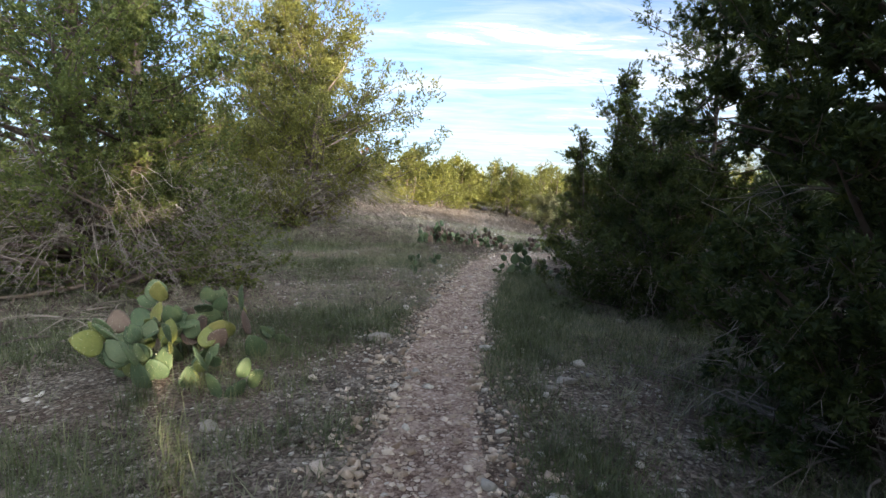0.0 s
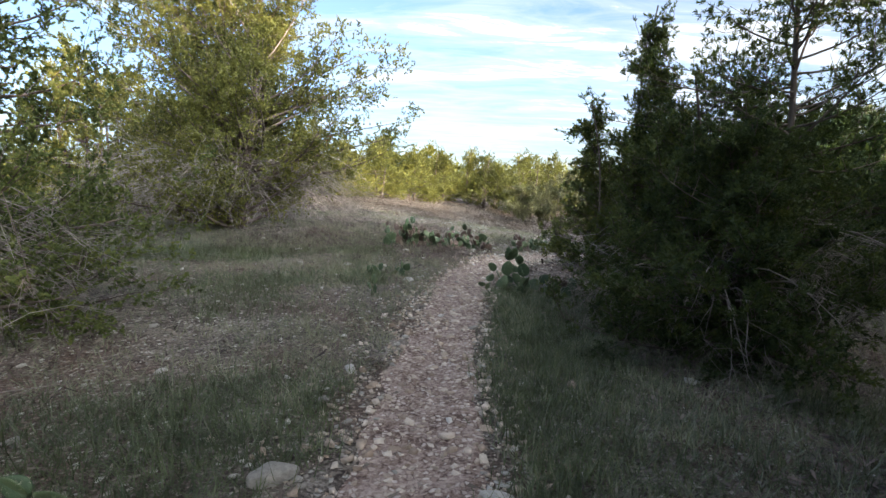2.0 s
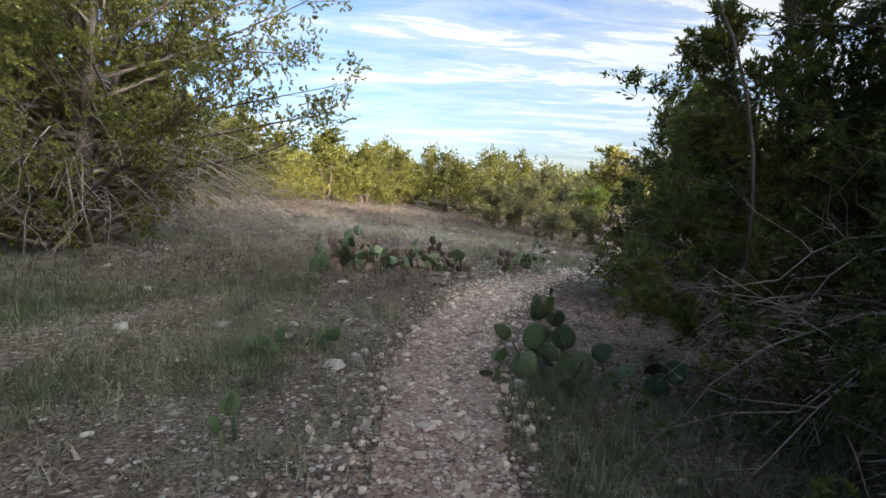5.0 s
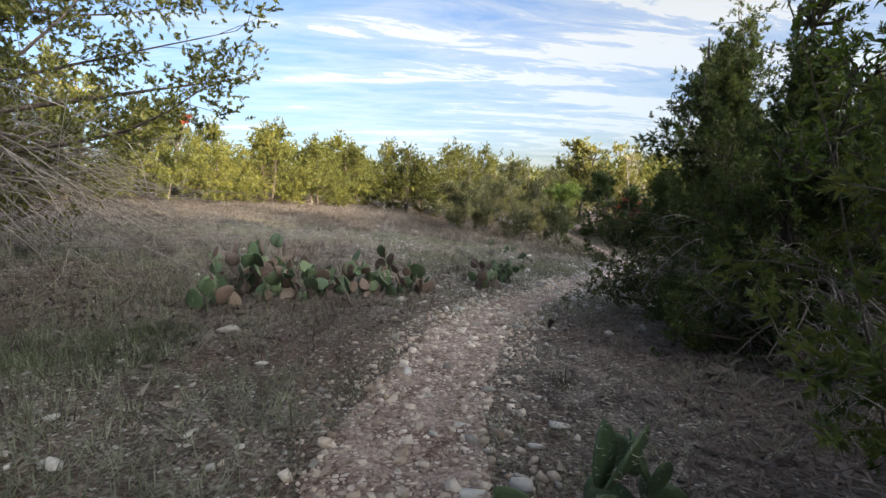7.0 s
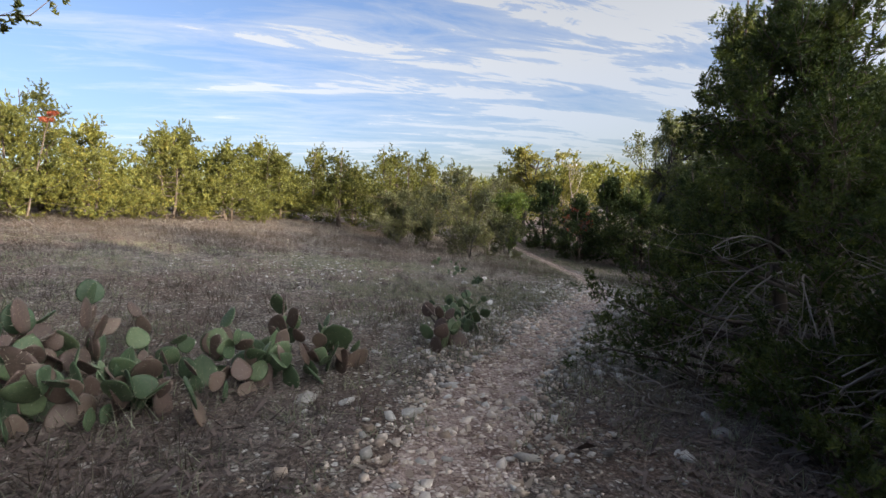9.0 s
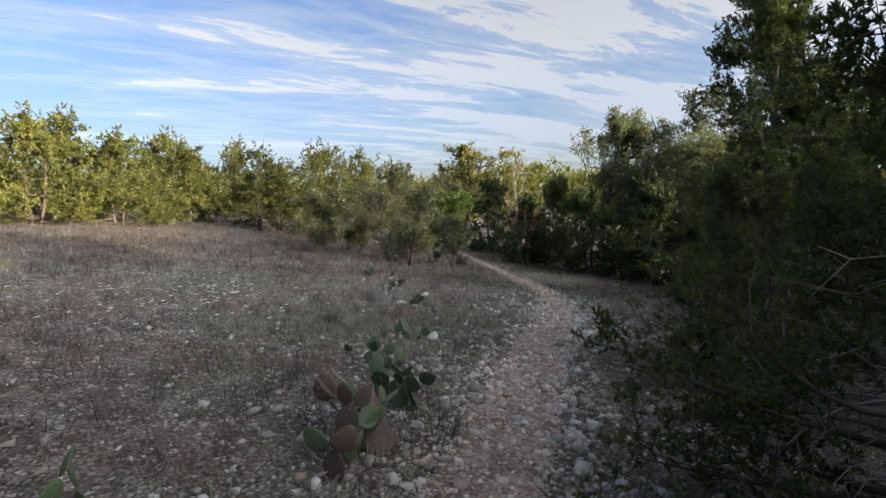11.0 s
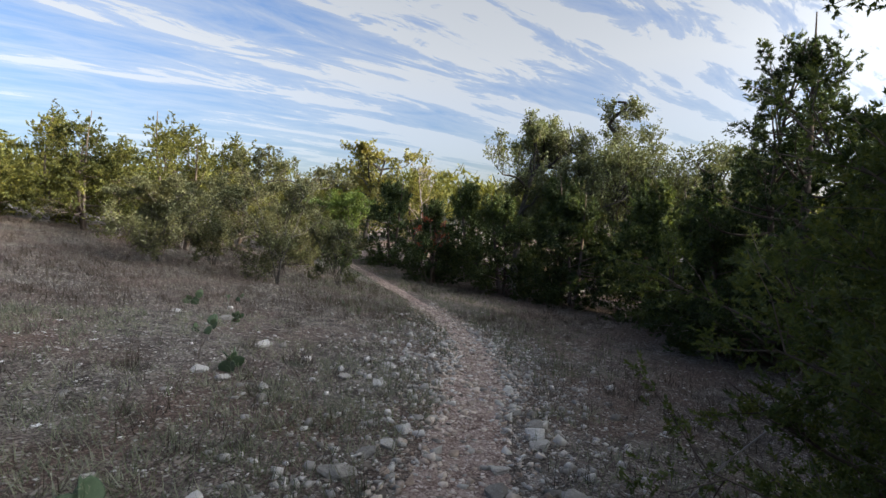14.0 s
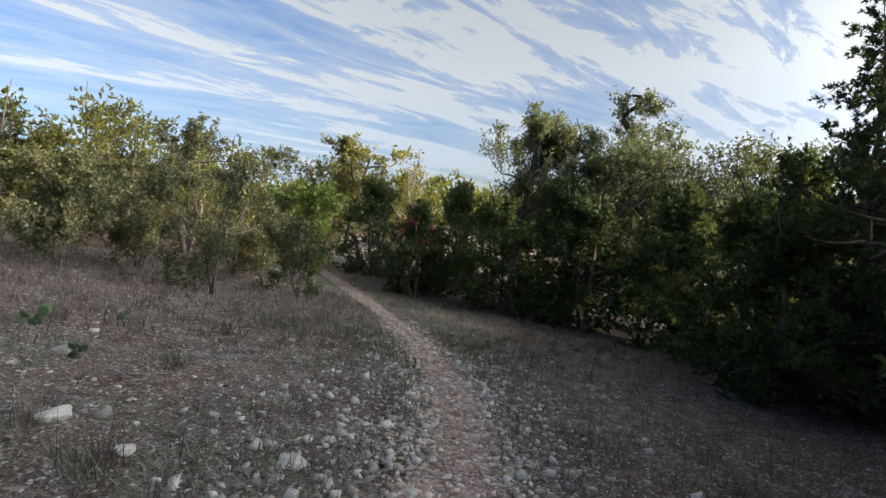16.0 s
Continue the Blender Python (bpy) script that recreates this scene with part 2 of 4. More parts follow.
SPINE = plain_material("spines", (0.4, 0.36, 0.26), (0.62, 0.57, 0.45))
FLOWER = plain_material("petals", (0.6, 0.58, 0.52), (0.8, 0.79, 0.75))
REDLEAF = leaf_material("red_foliage", (0.12, 0.035, 0.02), (0.25, 0.06, 0.03), (0.36, 0.11, 0.05))


# ---------------- mesh helpers ----------------
def tri_mesh(name, verts, tris, mats, smooth=False, which=None):
    me = bpy.data.meshes.new(name)
    verts, tris = np.asarray(verts, dtype=np.float32), np.asarray(tris, dtype=np.int32)
    k = tris.shape[1]
    me.vertices.add(len(verts))
    me.vertices.foreach_set("co", verts.ravel())
    me.loops.add(tris.size)
    me.loops.foreach_set("vertex_index", tris.ravel())
    me.polygons.add(len(tris))
    me.polygons.foreach_set("loop_start", np.arange(0, tris.size, k, dtype=np.int32))
    for m in mats:
        me.materials.append(m)
    if which is not None:
        me.polygons.foreach_set("material_index", np.asarray(which, dtype=np.int32))
    if smooth:
        me.polygons.foreach_set("use_smooth", np.ones(len(tris), dtype=bool))
    me.update(calc_edges=True)
    return me


class Tubes:
    """Collects tapered tubes (limbs, twigs) into one mesh."""

    def __init__(self):
        self.v, self.f, self.n = [], [], 0

    def add(self, pts, r0, r1, sides=5):
        pts = np.asarray(pts, float)
        k = len(pts)
        t = np.gradient(pts, axis=0)
        t /= np.linalg.norm(t, axis=1)[:, None] + 1e-9
        ref = np.array([0.31, 0.17, 0.93]) if abs(t[0, 2]) < 0.8 else np.array([0.95, 0.2, 0.1])
        a = np.cross(t, ref)
        a /= np.linalg.norm(a, axis=1)[:, None] + 1e-9
        b = np.cross(t, a)
        ang = np.arange(sides) * 2 * np.pi / sides
        r = np.linspace(r0, r1, k)[:, None, None]
        ring = pts[:, None] + r * (np.cos(ang)[None, :, None] * a[:, None] + np.sin(ang)[None, :, None] * b[:, None])
        self.v.append(ring.reshape(-1, 3))
        i, j = np.arange(k - 1)[:, None], np.arange(sides)[None]
        p, q = i * sides + j, i * sides + (j + 1) % sides
        self.f.append((np.stack([p, q, q + sides, p + sides], -1).reshape(-1, 4)) + self.n)
        self.n += k * sides

    def mesh(self, name, mat):
        return tri_mesh(name, np.concatenate(self.v), np.concatenate(self.f), [mat], smooth=True)


def part(name, me, parent, label="", kind=""):
    ob = new(name, me)
    ob.parent = parent
    return tagged(ob, label, kind=kind)


def thing(name, m, label, category, group="", kind=""):
    ob = new(name)
    ob.matrix_basis = m
    ob.empty_display_size = 0.2
    return tagged(ob, label, category, group, kind)


def unit(v):
    return v / (np.linalg.norm(v, axis=-1, keepdims=True) + 1e-9)


def curve_points(a, b, bend, k=6):
    """Points from a to b, bowed by the vector bend."""
    s = np.linspace(0, 1, k)[:, None]
    return a + (b - a) * s + bend * (4 * s * (1 - s))


def sprays(rng, pos, along, size, blades, width, spread=0.7, needles=False):
    """Tufts of narrow leaf blades at each position, fanning out round a direction."""
    n = len(pos)
    d = unit(along[:, None] + rng.normal(0, spread * 0.6, (n, blades, 3)))
    length = size * rng.uniform(0.55, 1.25, (n, blades, 1))
    off = rng.normal(0, size * 0.33, (n, blades, 3))
    side = unit(np.cross(d, rng.normal(0, 1, (n, blades, 3))))
    base = pos[:, None] + off
    w = width * rng.uniform(0.7, 1.3, (n, blades, 1))
    tip = base + d * length
    if needles:
        v = np.stack([base - side * w, base + side * w, tip], 2).reshape(-1, 3)
        return v, np.arange(len(v), dtype=np.int32).reshape(-1, 3)
    mid = base + d * length * 0.45
    v = np.stack([base, mid - side * w, tip, mid + side * w], 2).reshape(-1, 3)
    return v, np.arange(len(v), dtype=np.int32).reshape(-1, 4)


def plumes(rng, foot, axis_v, size, blades, width):
    """Feathery juniper sprays: scale-leaved blades set close along a short axis, pointing forward and out."""
    n = len(foot)
    length = np.linalg.norm(axis_v, axis=1)[:, None, None]
    d = unit(axis_v)[:, None]
    q = (np.arange(blades)[None, :, None] + rng.uniform(0, 1, (n, blades, 1))) / blades
    out = rng.normal(0, 1, (n, blades, 3))
    out = unit(out - d * (out * d).sum(-1, keepdims=True))
    base = foot[:, None] + d * length * q
    aim = unit(d * (0.4 + 0.6 * q) + out * (0.95 - 0.45 * q))
    ln = size * rng.uniform(0.7, 1.2, (n, blades, 1)) * (1.12 - 0.5 * q)
    side = unit(np.cross(aim, rng.normal(0, 1, (n, blades, 3))))
    w = width * rng.uniform(0.8, 1.3, (n, blades, 1))
    v = np.stack([base - side * w, base + side * w, base + aim * ln], 2).reshape(-1, 3)
    return v, np.arange(len(v), dtype=np.int32).reshape(-1, 3)


# ---------------- ground ----------------
COEF = (0.2889, -0.8731, 0.3569, -0.3869, -0.5562, 0.0813, 0.1593, 0.0148, 0.1486, -0.0029)


def soft_clamp(v, lo, hi):
    m, h = (lo + hi) / 2, (hi - lo) / 2
    u = (v - m) / h
    return m + h * np.where(np.abs(u) < 0.7, u, np.sign(u) * (0.7 + 0.3 * np.tanh((np.abs(u) - 0.7) / 0.3)))


def base_height(x, y):
    x = soft_clamp(np.asarray(x, float), -22, 32) / 10
    y = (soft_clamp(np.asarray(y, float), -18, 52) - 15) / 10
    c = COEF
    return c[0] + c[1] * x + c[2] * y + c[3] * x * x + c[4] * x * y + c[5] * y * y + c[6] * x**3 + c[7] * x * x * y + c[8] * x * y * y + c[9] * y**3


LINE = np.array([(-0.2, -6), (-0.15, 0), (-0.05, 3), (0.18, 6.6), (0.62, 9.6), (1.12, 12.4), (2.05, 14.7), (3.2, 16.6), (4.65, 18.3), (6.3, 20.1), (8.7, 22.7), (10.3, 24.4), (11.9, 26.7), (13.3, 29.6), (14.6, 33.0), (16.0, 38.3), (17.0, 44.0)])


def smooth_line(k=12):
    p = np.vstack([2 * LINE[0] - LINE[1], LINE, 2 * LINE[-1] - LINE[-2]])
    out = []
    for i in range(1, len(p) - 2):
        s = np.linspace(0, 1, k, endpoint=False)[:, None]
        a, b, c, d = p[i - 1:i + 3]
        out.append(0.5 * (2 * b + (c - a) * s + (2 * a - 5 * b + 4 * c - d) * s**2 + (3 * b - a - 3 * c + d) * s**3))
    return np.vstack(out + [p[-2:-1]])


PATHLINE = smooth_line()


def trail_gap(x, y):
    """Distance from the middle of the trail."""
    x, y = np.asarray(x, float).ravel(), np.asarray(y, float).ravel()
    out = np.empty(len(x))
    for i in range(0, len(x), 20000):
        d = (x[i:i + 20000, None] - PATHLINE[None, :, 0]) ** 2 + (y[i:i + 20000, None] - PATHLINE[None, :, 1]) ** 2
        out[i:i + 20000] = np.sqrt(d.min(1))
    return out


def waves(x, y, k, seed):
    """Smooth value between about -1 and 1."""
    r = np.random.RandomState(seed)
    s = 0
    for i in range(7):
        a, f, p = r.uniform(0, 6.28), k * r.uniform(0.5, 1.9), r.uniform(0, 6.28)
        s = s + np.sin((x * math.cos(a) + y * math.sin(a)) * f + p + 0.8 * np.sin(x * f * 0.37 + p))
    return s / 4


def height(x, y):
    x, y = np.asarray(x, float), np.asarray(y, float)
    near = np.exp(-(((x - 4) / 22) ** 4) - ((y - 16) / 26) ** 4)
    g = trail_gap(x, y).reshape(x.shape)
    rough = 0.018 * waves(x, y, 3.2, 1) + 0.03 * waves(x, y, 0.9, 2) + 0.010 * waves(x, y, 8.0, 3)
    return base_height(x, y) + near * (rough * np.clip(g, 0.25, 1) - 0.05 * np.exp(-((g / 0.42) ** 2)))


def at(x, y):
    return float(height(np.array([x]), np.array([y]))[0])


def axis(lo, hi, step, far):
    mid = np.arange(lo, hi + step / 2, step)
    grow = np.array([step * 1.25 ** i for i in range(1, 60)]).cumsum()
    grow = grow[grow < far]
    return np.concatenate([lo - grow[::-1], mid, hi + grow])


def build_ground():
    xs, ys = axis(-7.0, 14.0, 0.14, 2500), axis(0.0, 30.0, 0.14, 2500)
    x, y = np.meshgrid(xs, ys)
    v = np.stack([x, y, height(x, y)], -1).reshape(-1, 3)
    w, i, j = len(xs), np.arange(len(ys) - 1)[:, None], np.arange(len(xs) - 1)[None]
    p = i * w + j
    f = np.stack([p, p + 1, p + w + 1, p + w], -1).reshape(-1, 4)
    tagged(new("ground", tri_mesh("ground", v, f, [SOIL], smooth=True)), "stony brown soil with dry litter and limestone chips", "ground", kind="structure")
    # the trail: a low crown of crushed stone whose ragged edges sink into the soil
    c, t = PATHLINE, unit(np.gradient(PATHLINE, axis=0))
    steps = np.concatenate([[0], np.cumsum(np.linalg.norm(np.diff(c, axis=0), axis=1))])
    s = np.arange(0, steps[-1], 0.12)
    cx, cy = np.interp(s, steps, c[:, 0]), np.interp(s, steps, c[:, 1])
    nx, ny = np.interp(s, steps, t[:, 1]), -np.interp(s, steps, t[:, 0])
    u = np.linspace(-1, 1, 15)
    half = np.interp(cy, [0, 8, 12, 18, 22], [0.5, 0.5, 0.6, 0.6, 0.42]) + 0.10 * waves(s, s * 0, 1.3, 5) + 0.04 * waves(s, s * 0, 5.0, 6)
    x = cx[:, None] + nx[:, None] * u * half[:, None]
    y = cy[:, None] + ny[:, None] * u * half[:, None]
    z = height(x, y) + 0.014 - 0.05 * np.abs(u)[None] ** 5 + 0.008 * waves(x, y, 9, 8)
    v = np.stack([x, y, z], -1).reshape(-1, 3)
    i, j = np.arange(len(s) - 1)[:, None], np.arange(14)[None]
    p = i * 15 + j
    f = np.stack([p, p + 1, p + 16, p + 15], -1).reshape(-1, 4)
    return tagged(new("trail", tri_mesh("trail", v, f, [TRAIL], smooth=True)), "narrow footpath of crushed pinkish limestone gravel", "path", kind="structure")


trail = build_ground()


# ---------------- trees ----------------
def juniper(x, y, h, r, seed, n=4000, size=0.12, blades=9, width=0.012, low=0.05, dead=30, stems=2, limbs=46, sides=5, leaf=None, airy=0.0, taper=0.75,
            label="dense green juniper with foliage down to the ground", group="junipers", twigs=True, skirt=1.0, twig=1.0, girth=1.0, subs=9, tuft=0.85, plume=13, spray=0.085, broad=0.0):
    """An evergreen juniper: shreddy stems, upswept limbs, clumps of fine sprays and a skirt of dead grey twigs."""
    rng = np.random.RandomState(seed)
    z0 = at(x, y)
    tree = thing("juniper_tree", pose(x, y, z0), label, "tree", group)
    wood, fol_p, fol_d = Tubes(), [], []
    tops = []
    for s in range(stems):
        a = rng.uniform(0, 6.28)
        out = r * rng.uniform(0.05, 0.28) * (stems > 1)
        top = np.array([math.cos(a) * out, math.sin(a) * out, h * (1.0 if s == 0 else rng.uniform(0.7, 0.95))])
        foot = np.array([math.cos(a) * 0.12, math.sin(a) * 0.12, -0.1])
        pts = curve_points(foot, top, np.array([*rng.normal(0, 0.06 * h, 2), 0]), 9)
        wood.add(pts, 0.026 * girth * h * rng.uniform(0.55, 0.9), 0.012, 7)
        tops.append(pts)
    scale = r / 2.2

    def profile(u):
        return np.clip((u + 0.22 + broad) / 0.42, 0, 1) ** 0.8 * np.clip(1.02 - u, 0, 1) ** taper

    # broad lobes make the outline uneven
    lobes = [(rng.uniform(0, 6.28), rng.uniform(0.1, 0.8), rng.uniform(-0.28, 0.3)) for _ in range(9)]
    for i in range(limbs):
        u = low + (1 - low) * ((i + rng.uniform(0, 1)) / limbs) ** 1.05
        a = rng.uniform(0, 6.28)
        reach = r * profile(u) * rng.uniform(0.62, 1.08)
        for la, lu, lw in lobes:
            reach *= 1 + lw * math.exp(-((math.cos(a - la) - 1) ** 2) * 3 - ((u - lu) / 0.2) ** 2)
        if rng.uniform() < 0.3:
            reach *= 0.45
        reach = min(max(reach, 0.12 * r), 1.04 * r)
        stem = tops[i % stems]
        k = min(8, max(0, (u * 0.92 - 0.06) * 8))
        start = stem[int(k)] + (stem[min(8, int(k) + 1)] - stem[int(k)]) * (k - int(k))
        end = np.array([math.cos(a) * reach, math.sin(a) * reach, h * u * 0.93 + rng.normal(0, 0.04 * h)])
        end[2] = max(end[2], 0.12 * h * rng.uniform(0.3, 1))
        pts = curve_points(start, end, np.array([*rng.normal(0, 0.05 * reach, 2), rng.uniform(-0.14, 0.04) * reach]), 7)
        wood.add(pts, 0.0085 * girth * h * (1.1 - 0.8 * u), 0.004, sides)
        main = unit(pts[-1] - pts[2])
        per = n * blades / (limbs * subs * plume)
        for b in range(subs):
            q = 1.0 if b == 0 else rng.uniform(0.38, 1.0)
            kk = q * 6
            o = pts[int(min(5, kk))] + (pts[min(6, int(kk) + 1)] - pts[int(min(5, kk))]) * (kk - int(min(5, kk)))
            dirn = unit(main * 0.75 + rng.normal(0, 0.55, 3) + np.array([0, 0, 0.32]))
            ln = tuft * scale * rng.uniform(0.35, 0.95) * (0.7 + 0.5 * (1 - u))
            tip = o + dirn * ln
            tip[2] = max(tip[2], 0.06)
            if twigs:
                wood.add(curve_points(o, tip, rng.normal(0, 0.04, 3), 3), 0.006, 0.002, 3)
            if rng.uniform() < airy * (0.4 + u):
                continue
            m = max(2, int(per * rng.uniform(0.5, 1.5)))
            q0 = rng.beta(1.7, 1.0, (m, 1))
            fol_p.append(o + (tip - o) * q0 * 0.95 + rng.normal(0, 1, (m, 3)) * scale * 0.062 * (1.3 - 0.8 * q0))
            fol_d.append(unit(dirn * 0.6 + rng.normal(0, 0.6, (m, 3)) + np.array([0, 0, 0.2])) * (spray * rng.uniform(0.6, 1.3, (m, 1))))
    pos, along = np.concatenate(fol_p), np.concatenate(fol_d)
    pos[:, 2] = np.maximum(pos[:, 2], 0.05)
    v, f = plumes(rng, pos, along, size * 0.8, plume, width * 1.12)
    part("trunk", wood.mesh("trunk", BARK), tree, "grey-brown shreddy trunk and limbs")
    part("crown", tri_mesh("crown", v, f, [leaf or JUNIPER]), tree, kind="stuff")
    if dead:
        sk = Tubes()
        for i in range(dead):
            a = rng.uniform(0, 6.28)
            ln = r * rng.uniform(0.5, 0.9) * skirt
            z = rng.uniform(0.12, 0.34) * min(h, 4.8)
            s = np.array([math.cos(a) * 0.15, math.sin(a) * 0.15, z])
            e = np.array([math.cos(a) * ln, math.sin(a) * ln, max(0.08, z * rng.uniform(0.15, 1.15))])
            pts = curve_points(s, e, np.array([*rng.normal(0, 0.08, 2), 0.18 * ln]), 7)
            sk.add(pts, 0.016 * twig, 0.005 * twig, 4)
            for b in range(6):
                o = pts[rng.randint(2, 7)]
                d = unit(unit(e - s) * 0.8 + rng.normal(0, 0.5, 3) + np.array([0, 0, -0.15]))
                t = o + d * scale * rng.uniform(0.25, 0.7)
                t[2] = max(t[2], 0.03)
                sp = curve_points(o, t, rng.normal(0, 0.05, 3), 3)
                sk.add(sp, 0.006 * twig, 0.0025 * twig, 3)
                for _ in range(2):
                    t2 = sp[rng.randint(1, 3)]
                    e2 = t2 + unit(d + rng.normal(0, 0.6, 3)) * scale * rng.uniform(0.12, 0.34)
                    e2[2] = max(e2[2], 0.02)
                    sk.add(np.stack([t2, e2]), 0.0035 * twig, 0.0015 * twig, 3)
        part("twig_skirt", sk.mesh("twig_skirt", DEAD), tree, "bare grey dead twigs", "stuff")
    return tree


def crooked(rng, a, d, length, k=9, bend=0.5):
    """A wandering limb."""
    pts, p, v = [np.array(a, float)], np.array(a, float), unit(np.array(d, float))
    for _ in range(k - 1):
        v = unit(v + rng.normal(0, bend, 3) * 0.6)
        p = p + v * length / (k - 1)
        pts.append(p.copy())
    return np.array(pts)


def broadleaf(x, y, h, r, seed, n, size, leaf, bark, name, label, group, sparse=0.0, stems=1, bend=0.5, erect=0.15, limbs=12, width=0.45, start=0.3, girth=1.0, twig=1.0):
    """A broad-leaved tree or shrub: crooked limbs, twigs and small oval leaves in loose clumps."""
    rng = np.random.RandomState(seed)
    tree = thing(name, pose(x, y, at(x, y)), label, "tree" if h > 3 else "shrub", group)
    wood, pos, along = Tubes(), [], []
    for s in range(stems):
        foot = np.array([*rng.normal(0, 0.06 * r * (stems > 1), 2), -0.1])
        trunk = crooked(rng, foot, (*rng.normal(0, 0.22, 2), 1), h * 0.72, 10, bend * 0.45)
        wood.add(trunk, 0.022 * girth * h / stems ** 0.5, 0.008 * girth * h / stems ** 0.5, 7)
        for i in range(max(2, limbs // stems)):
            o = trunk[rng.randint(int(start * 10), 10)]
            a = rng.uniform(0, 6.28)
            limb = crooked(rng, o, (math.cos(a), math.sin(a), rng.uniform(0.2, 1.1)), r * rng.uniform(0.7, 1.15), 9, bend)
            limb[:, 2] = np.clip(limb[:, 2], 0.1, h * 1.03)
            wood.add(limb, 0.009 * girth * h / stems ** 0.3, 0.010 * min(1, girth * 1.5), 5)
            for b in range(9):
                o2 = limb[rng.randint(2, 9)]
                d2 = unit(rng.normal(0, 0.7, 3) + np.array([0, 0, 0.4 + erect * 3]))
                tw = crooked(rng, o2, d2, r * rng.uniform(0.14, 0.42), 5, 0.35)
                wood.add(tw, 0.012 * twig, 0.004 * twig, 3)
                for _ in range(3):
                    e = tw[rng.randint(1, 5)]
                    e2 = e + unit(rng.normal(0, 0.7, 3) + np.array([0, 0, erect * 5])) * r * rng.uniform(0.06, 0.16)
                    wood.add(curve_points(e, e2, rng.normal(0, 0.03, 3), 3), 0.006 * twig, 0.002 * twig, 3)
                    if rng.uniform() < sparse:
                        continue
                    m = max(2, int(n / (limbs * 27)))
                    pos.append(e + (e2 - e) * rng.uniform(0, 1.1, (m, 1)) + rng.normal(0, r * 0.05, (m, 3)))
                    along.append(np.repeat(unit(e2 - e)[None], m, 0))
    pos, along = np.concatenate(pos), np.concatenate(along)
    grow = h / np.percentile(pos[:, 2], 94)
    pos[:, 2] = np.maximum(pos[:, 2] * grow, 0.05)
    for w in wood.v:
        w[:, 2] *= grow
    for w in (*wood.v, pos):
        w[:, 2] = np.where(w[:, 2] > 0.8 * h, 0.8 * h + (w[:, 2] - 0.8 * h) * 0.5, w[:, 2])
    v, f = sprays(rng, pos, along, size, 4, size * width, 1.3)
    part("trunk", wood.mesh("trunk", bark), tree)
    part("crown", tri_mesh("crown", v, f, [leaf]), tree, kind="stuff")
    return tree


def copies(proto, spots):
    """More trees of one kind: (x, y, scale, turn, stretch)."""
    for x, y, s, turn, tall in spots:
        copy_thing(proto, pose(x, y, at(x, y) - 0.02, 0, 0, turn) @ Matrix.Diagonal((s, s, s * tall, 1)))


# beside the start of the trail
juniper(-5.3, 7.5, 6.0, 3.15, 11, n=40000, size=0.056, blades=9, width=0.0112, spray=0.1, low=0.03, dead=130, twig=0.65, stems=3, limbs=165, taper=0.35, skirt=0.85, label="broad green juniper with a skirt of dead grey twigs")
juniper(-9.4, 9.5, 6.0, 3.0, 19, n=6000, size=0.12, width=0.012, low=0.05, dead=20, stems=3, limbs=70, taper=0.55, leaf=JUNIPER_OLIVE, twigs=False, plume=12, spray=0.2, label="olive-green juniper behind a nearer one")
juniper(-5.2, 17.2, 8.0, 4.7, 12, n=74000, size=0.064, blades=8, width=0.0135, spray=0.11, low=0.08, dead=210, twig=0.9, stems=5, limbs=215, taper=0.24, subs=11, tuft=0.5, leaf=JUNIPER_OLIVE, label="large olive-green juniper with bare grey twigs below")
juniper(3.2, 3.4, 6.8, 1.5, 13, broad=0.2, n=24000, size=0.08, blades=9, width=0.0115, low=0.02, dead=60, twig=0.6, skirt=1.0, stems=2, limbs=120, taper=0.2, subs=9, tuft=0.85, leaf=JUNIPER_SHADED, label="dark shaded juniper with dead twigs at its foot")
juniper(3.6, 8.3, 2.6, 1.75, 37, broad=0.15, n=15000, size=0.065, blades=9, width=0.0078, low=0.02, dead=60, stems=2, limbs=60, taper=0.4, leaf=JUNIPER_SHADED, skirt=1.08, twig=0.8, label="low dark juniper brush with dead twigs")
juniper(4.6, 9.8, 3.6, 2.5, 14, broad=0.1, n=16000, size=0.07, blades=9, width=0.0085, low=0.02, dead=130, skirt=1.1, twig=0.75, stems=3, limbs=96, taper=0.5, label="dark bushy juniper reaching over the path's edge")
juniper(2.95, 10.9, 3.3, 0.95, 20, girth=0.14, n=3400, size=0.07, blades=9, width=0.0078, low=0.25, dead=0, stems=1, limbs=40, airy=0.15, taper=1.1, label="slender juniper with a pointed tip")
juniper(4.0, 10.9, 4.9, 1.25, 36, girth=0.3, n=4400, size=0.07, blades=9, width=0.0078, low=0.3, dead=0, stems=1, limbs=56, airy=0.0, taper=1.0, label="slender juniper with a tall pointed tip")
juniper(4.9, 9.2, 7.0, 2.6, 15, n=7000, size=0.09, blades=9, width=0.007, low=0.42, girth=0.5, dead=0, stems=1, limbs=60, airy=0.3, taper=0.55, label="tall thin juniper with an open airy crown")
juniper(5.75, 14.1, 3.5, 1.45, 16, n=12500, size=0.065, blades=9, width=0.0078, low=0.02, dead=70, stems=2, limbs=84, taper=0.7, label="bushy green juniper beside the path")
juniper(6.3, 15.9, 4.2, 1.95, 17, n=14500, size=0.065, blades=9, width=0.0078, low=0.02, dead=60, skirt=0.8, twig=0.8, stems=2, limbs=100, taper=0.75, label="upright green juniper beside the path")
juniper(8.75, 18.65, 5.5, 1.75, 18, girth=0.55, n=25000, size=0.05, blades=9, width=0.0072, low=0.04, dead=16, twig=0.7, stems=2, limbs=120, taper=0.8, label="green juniper on a thin forked trunk")
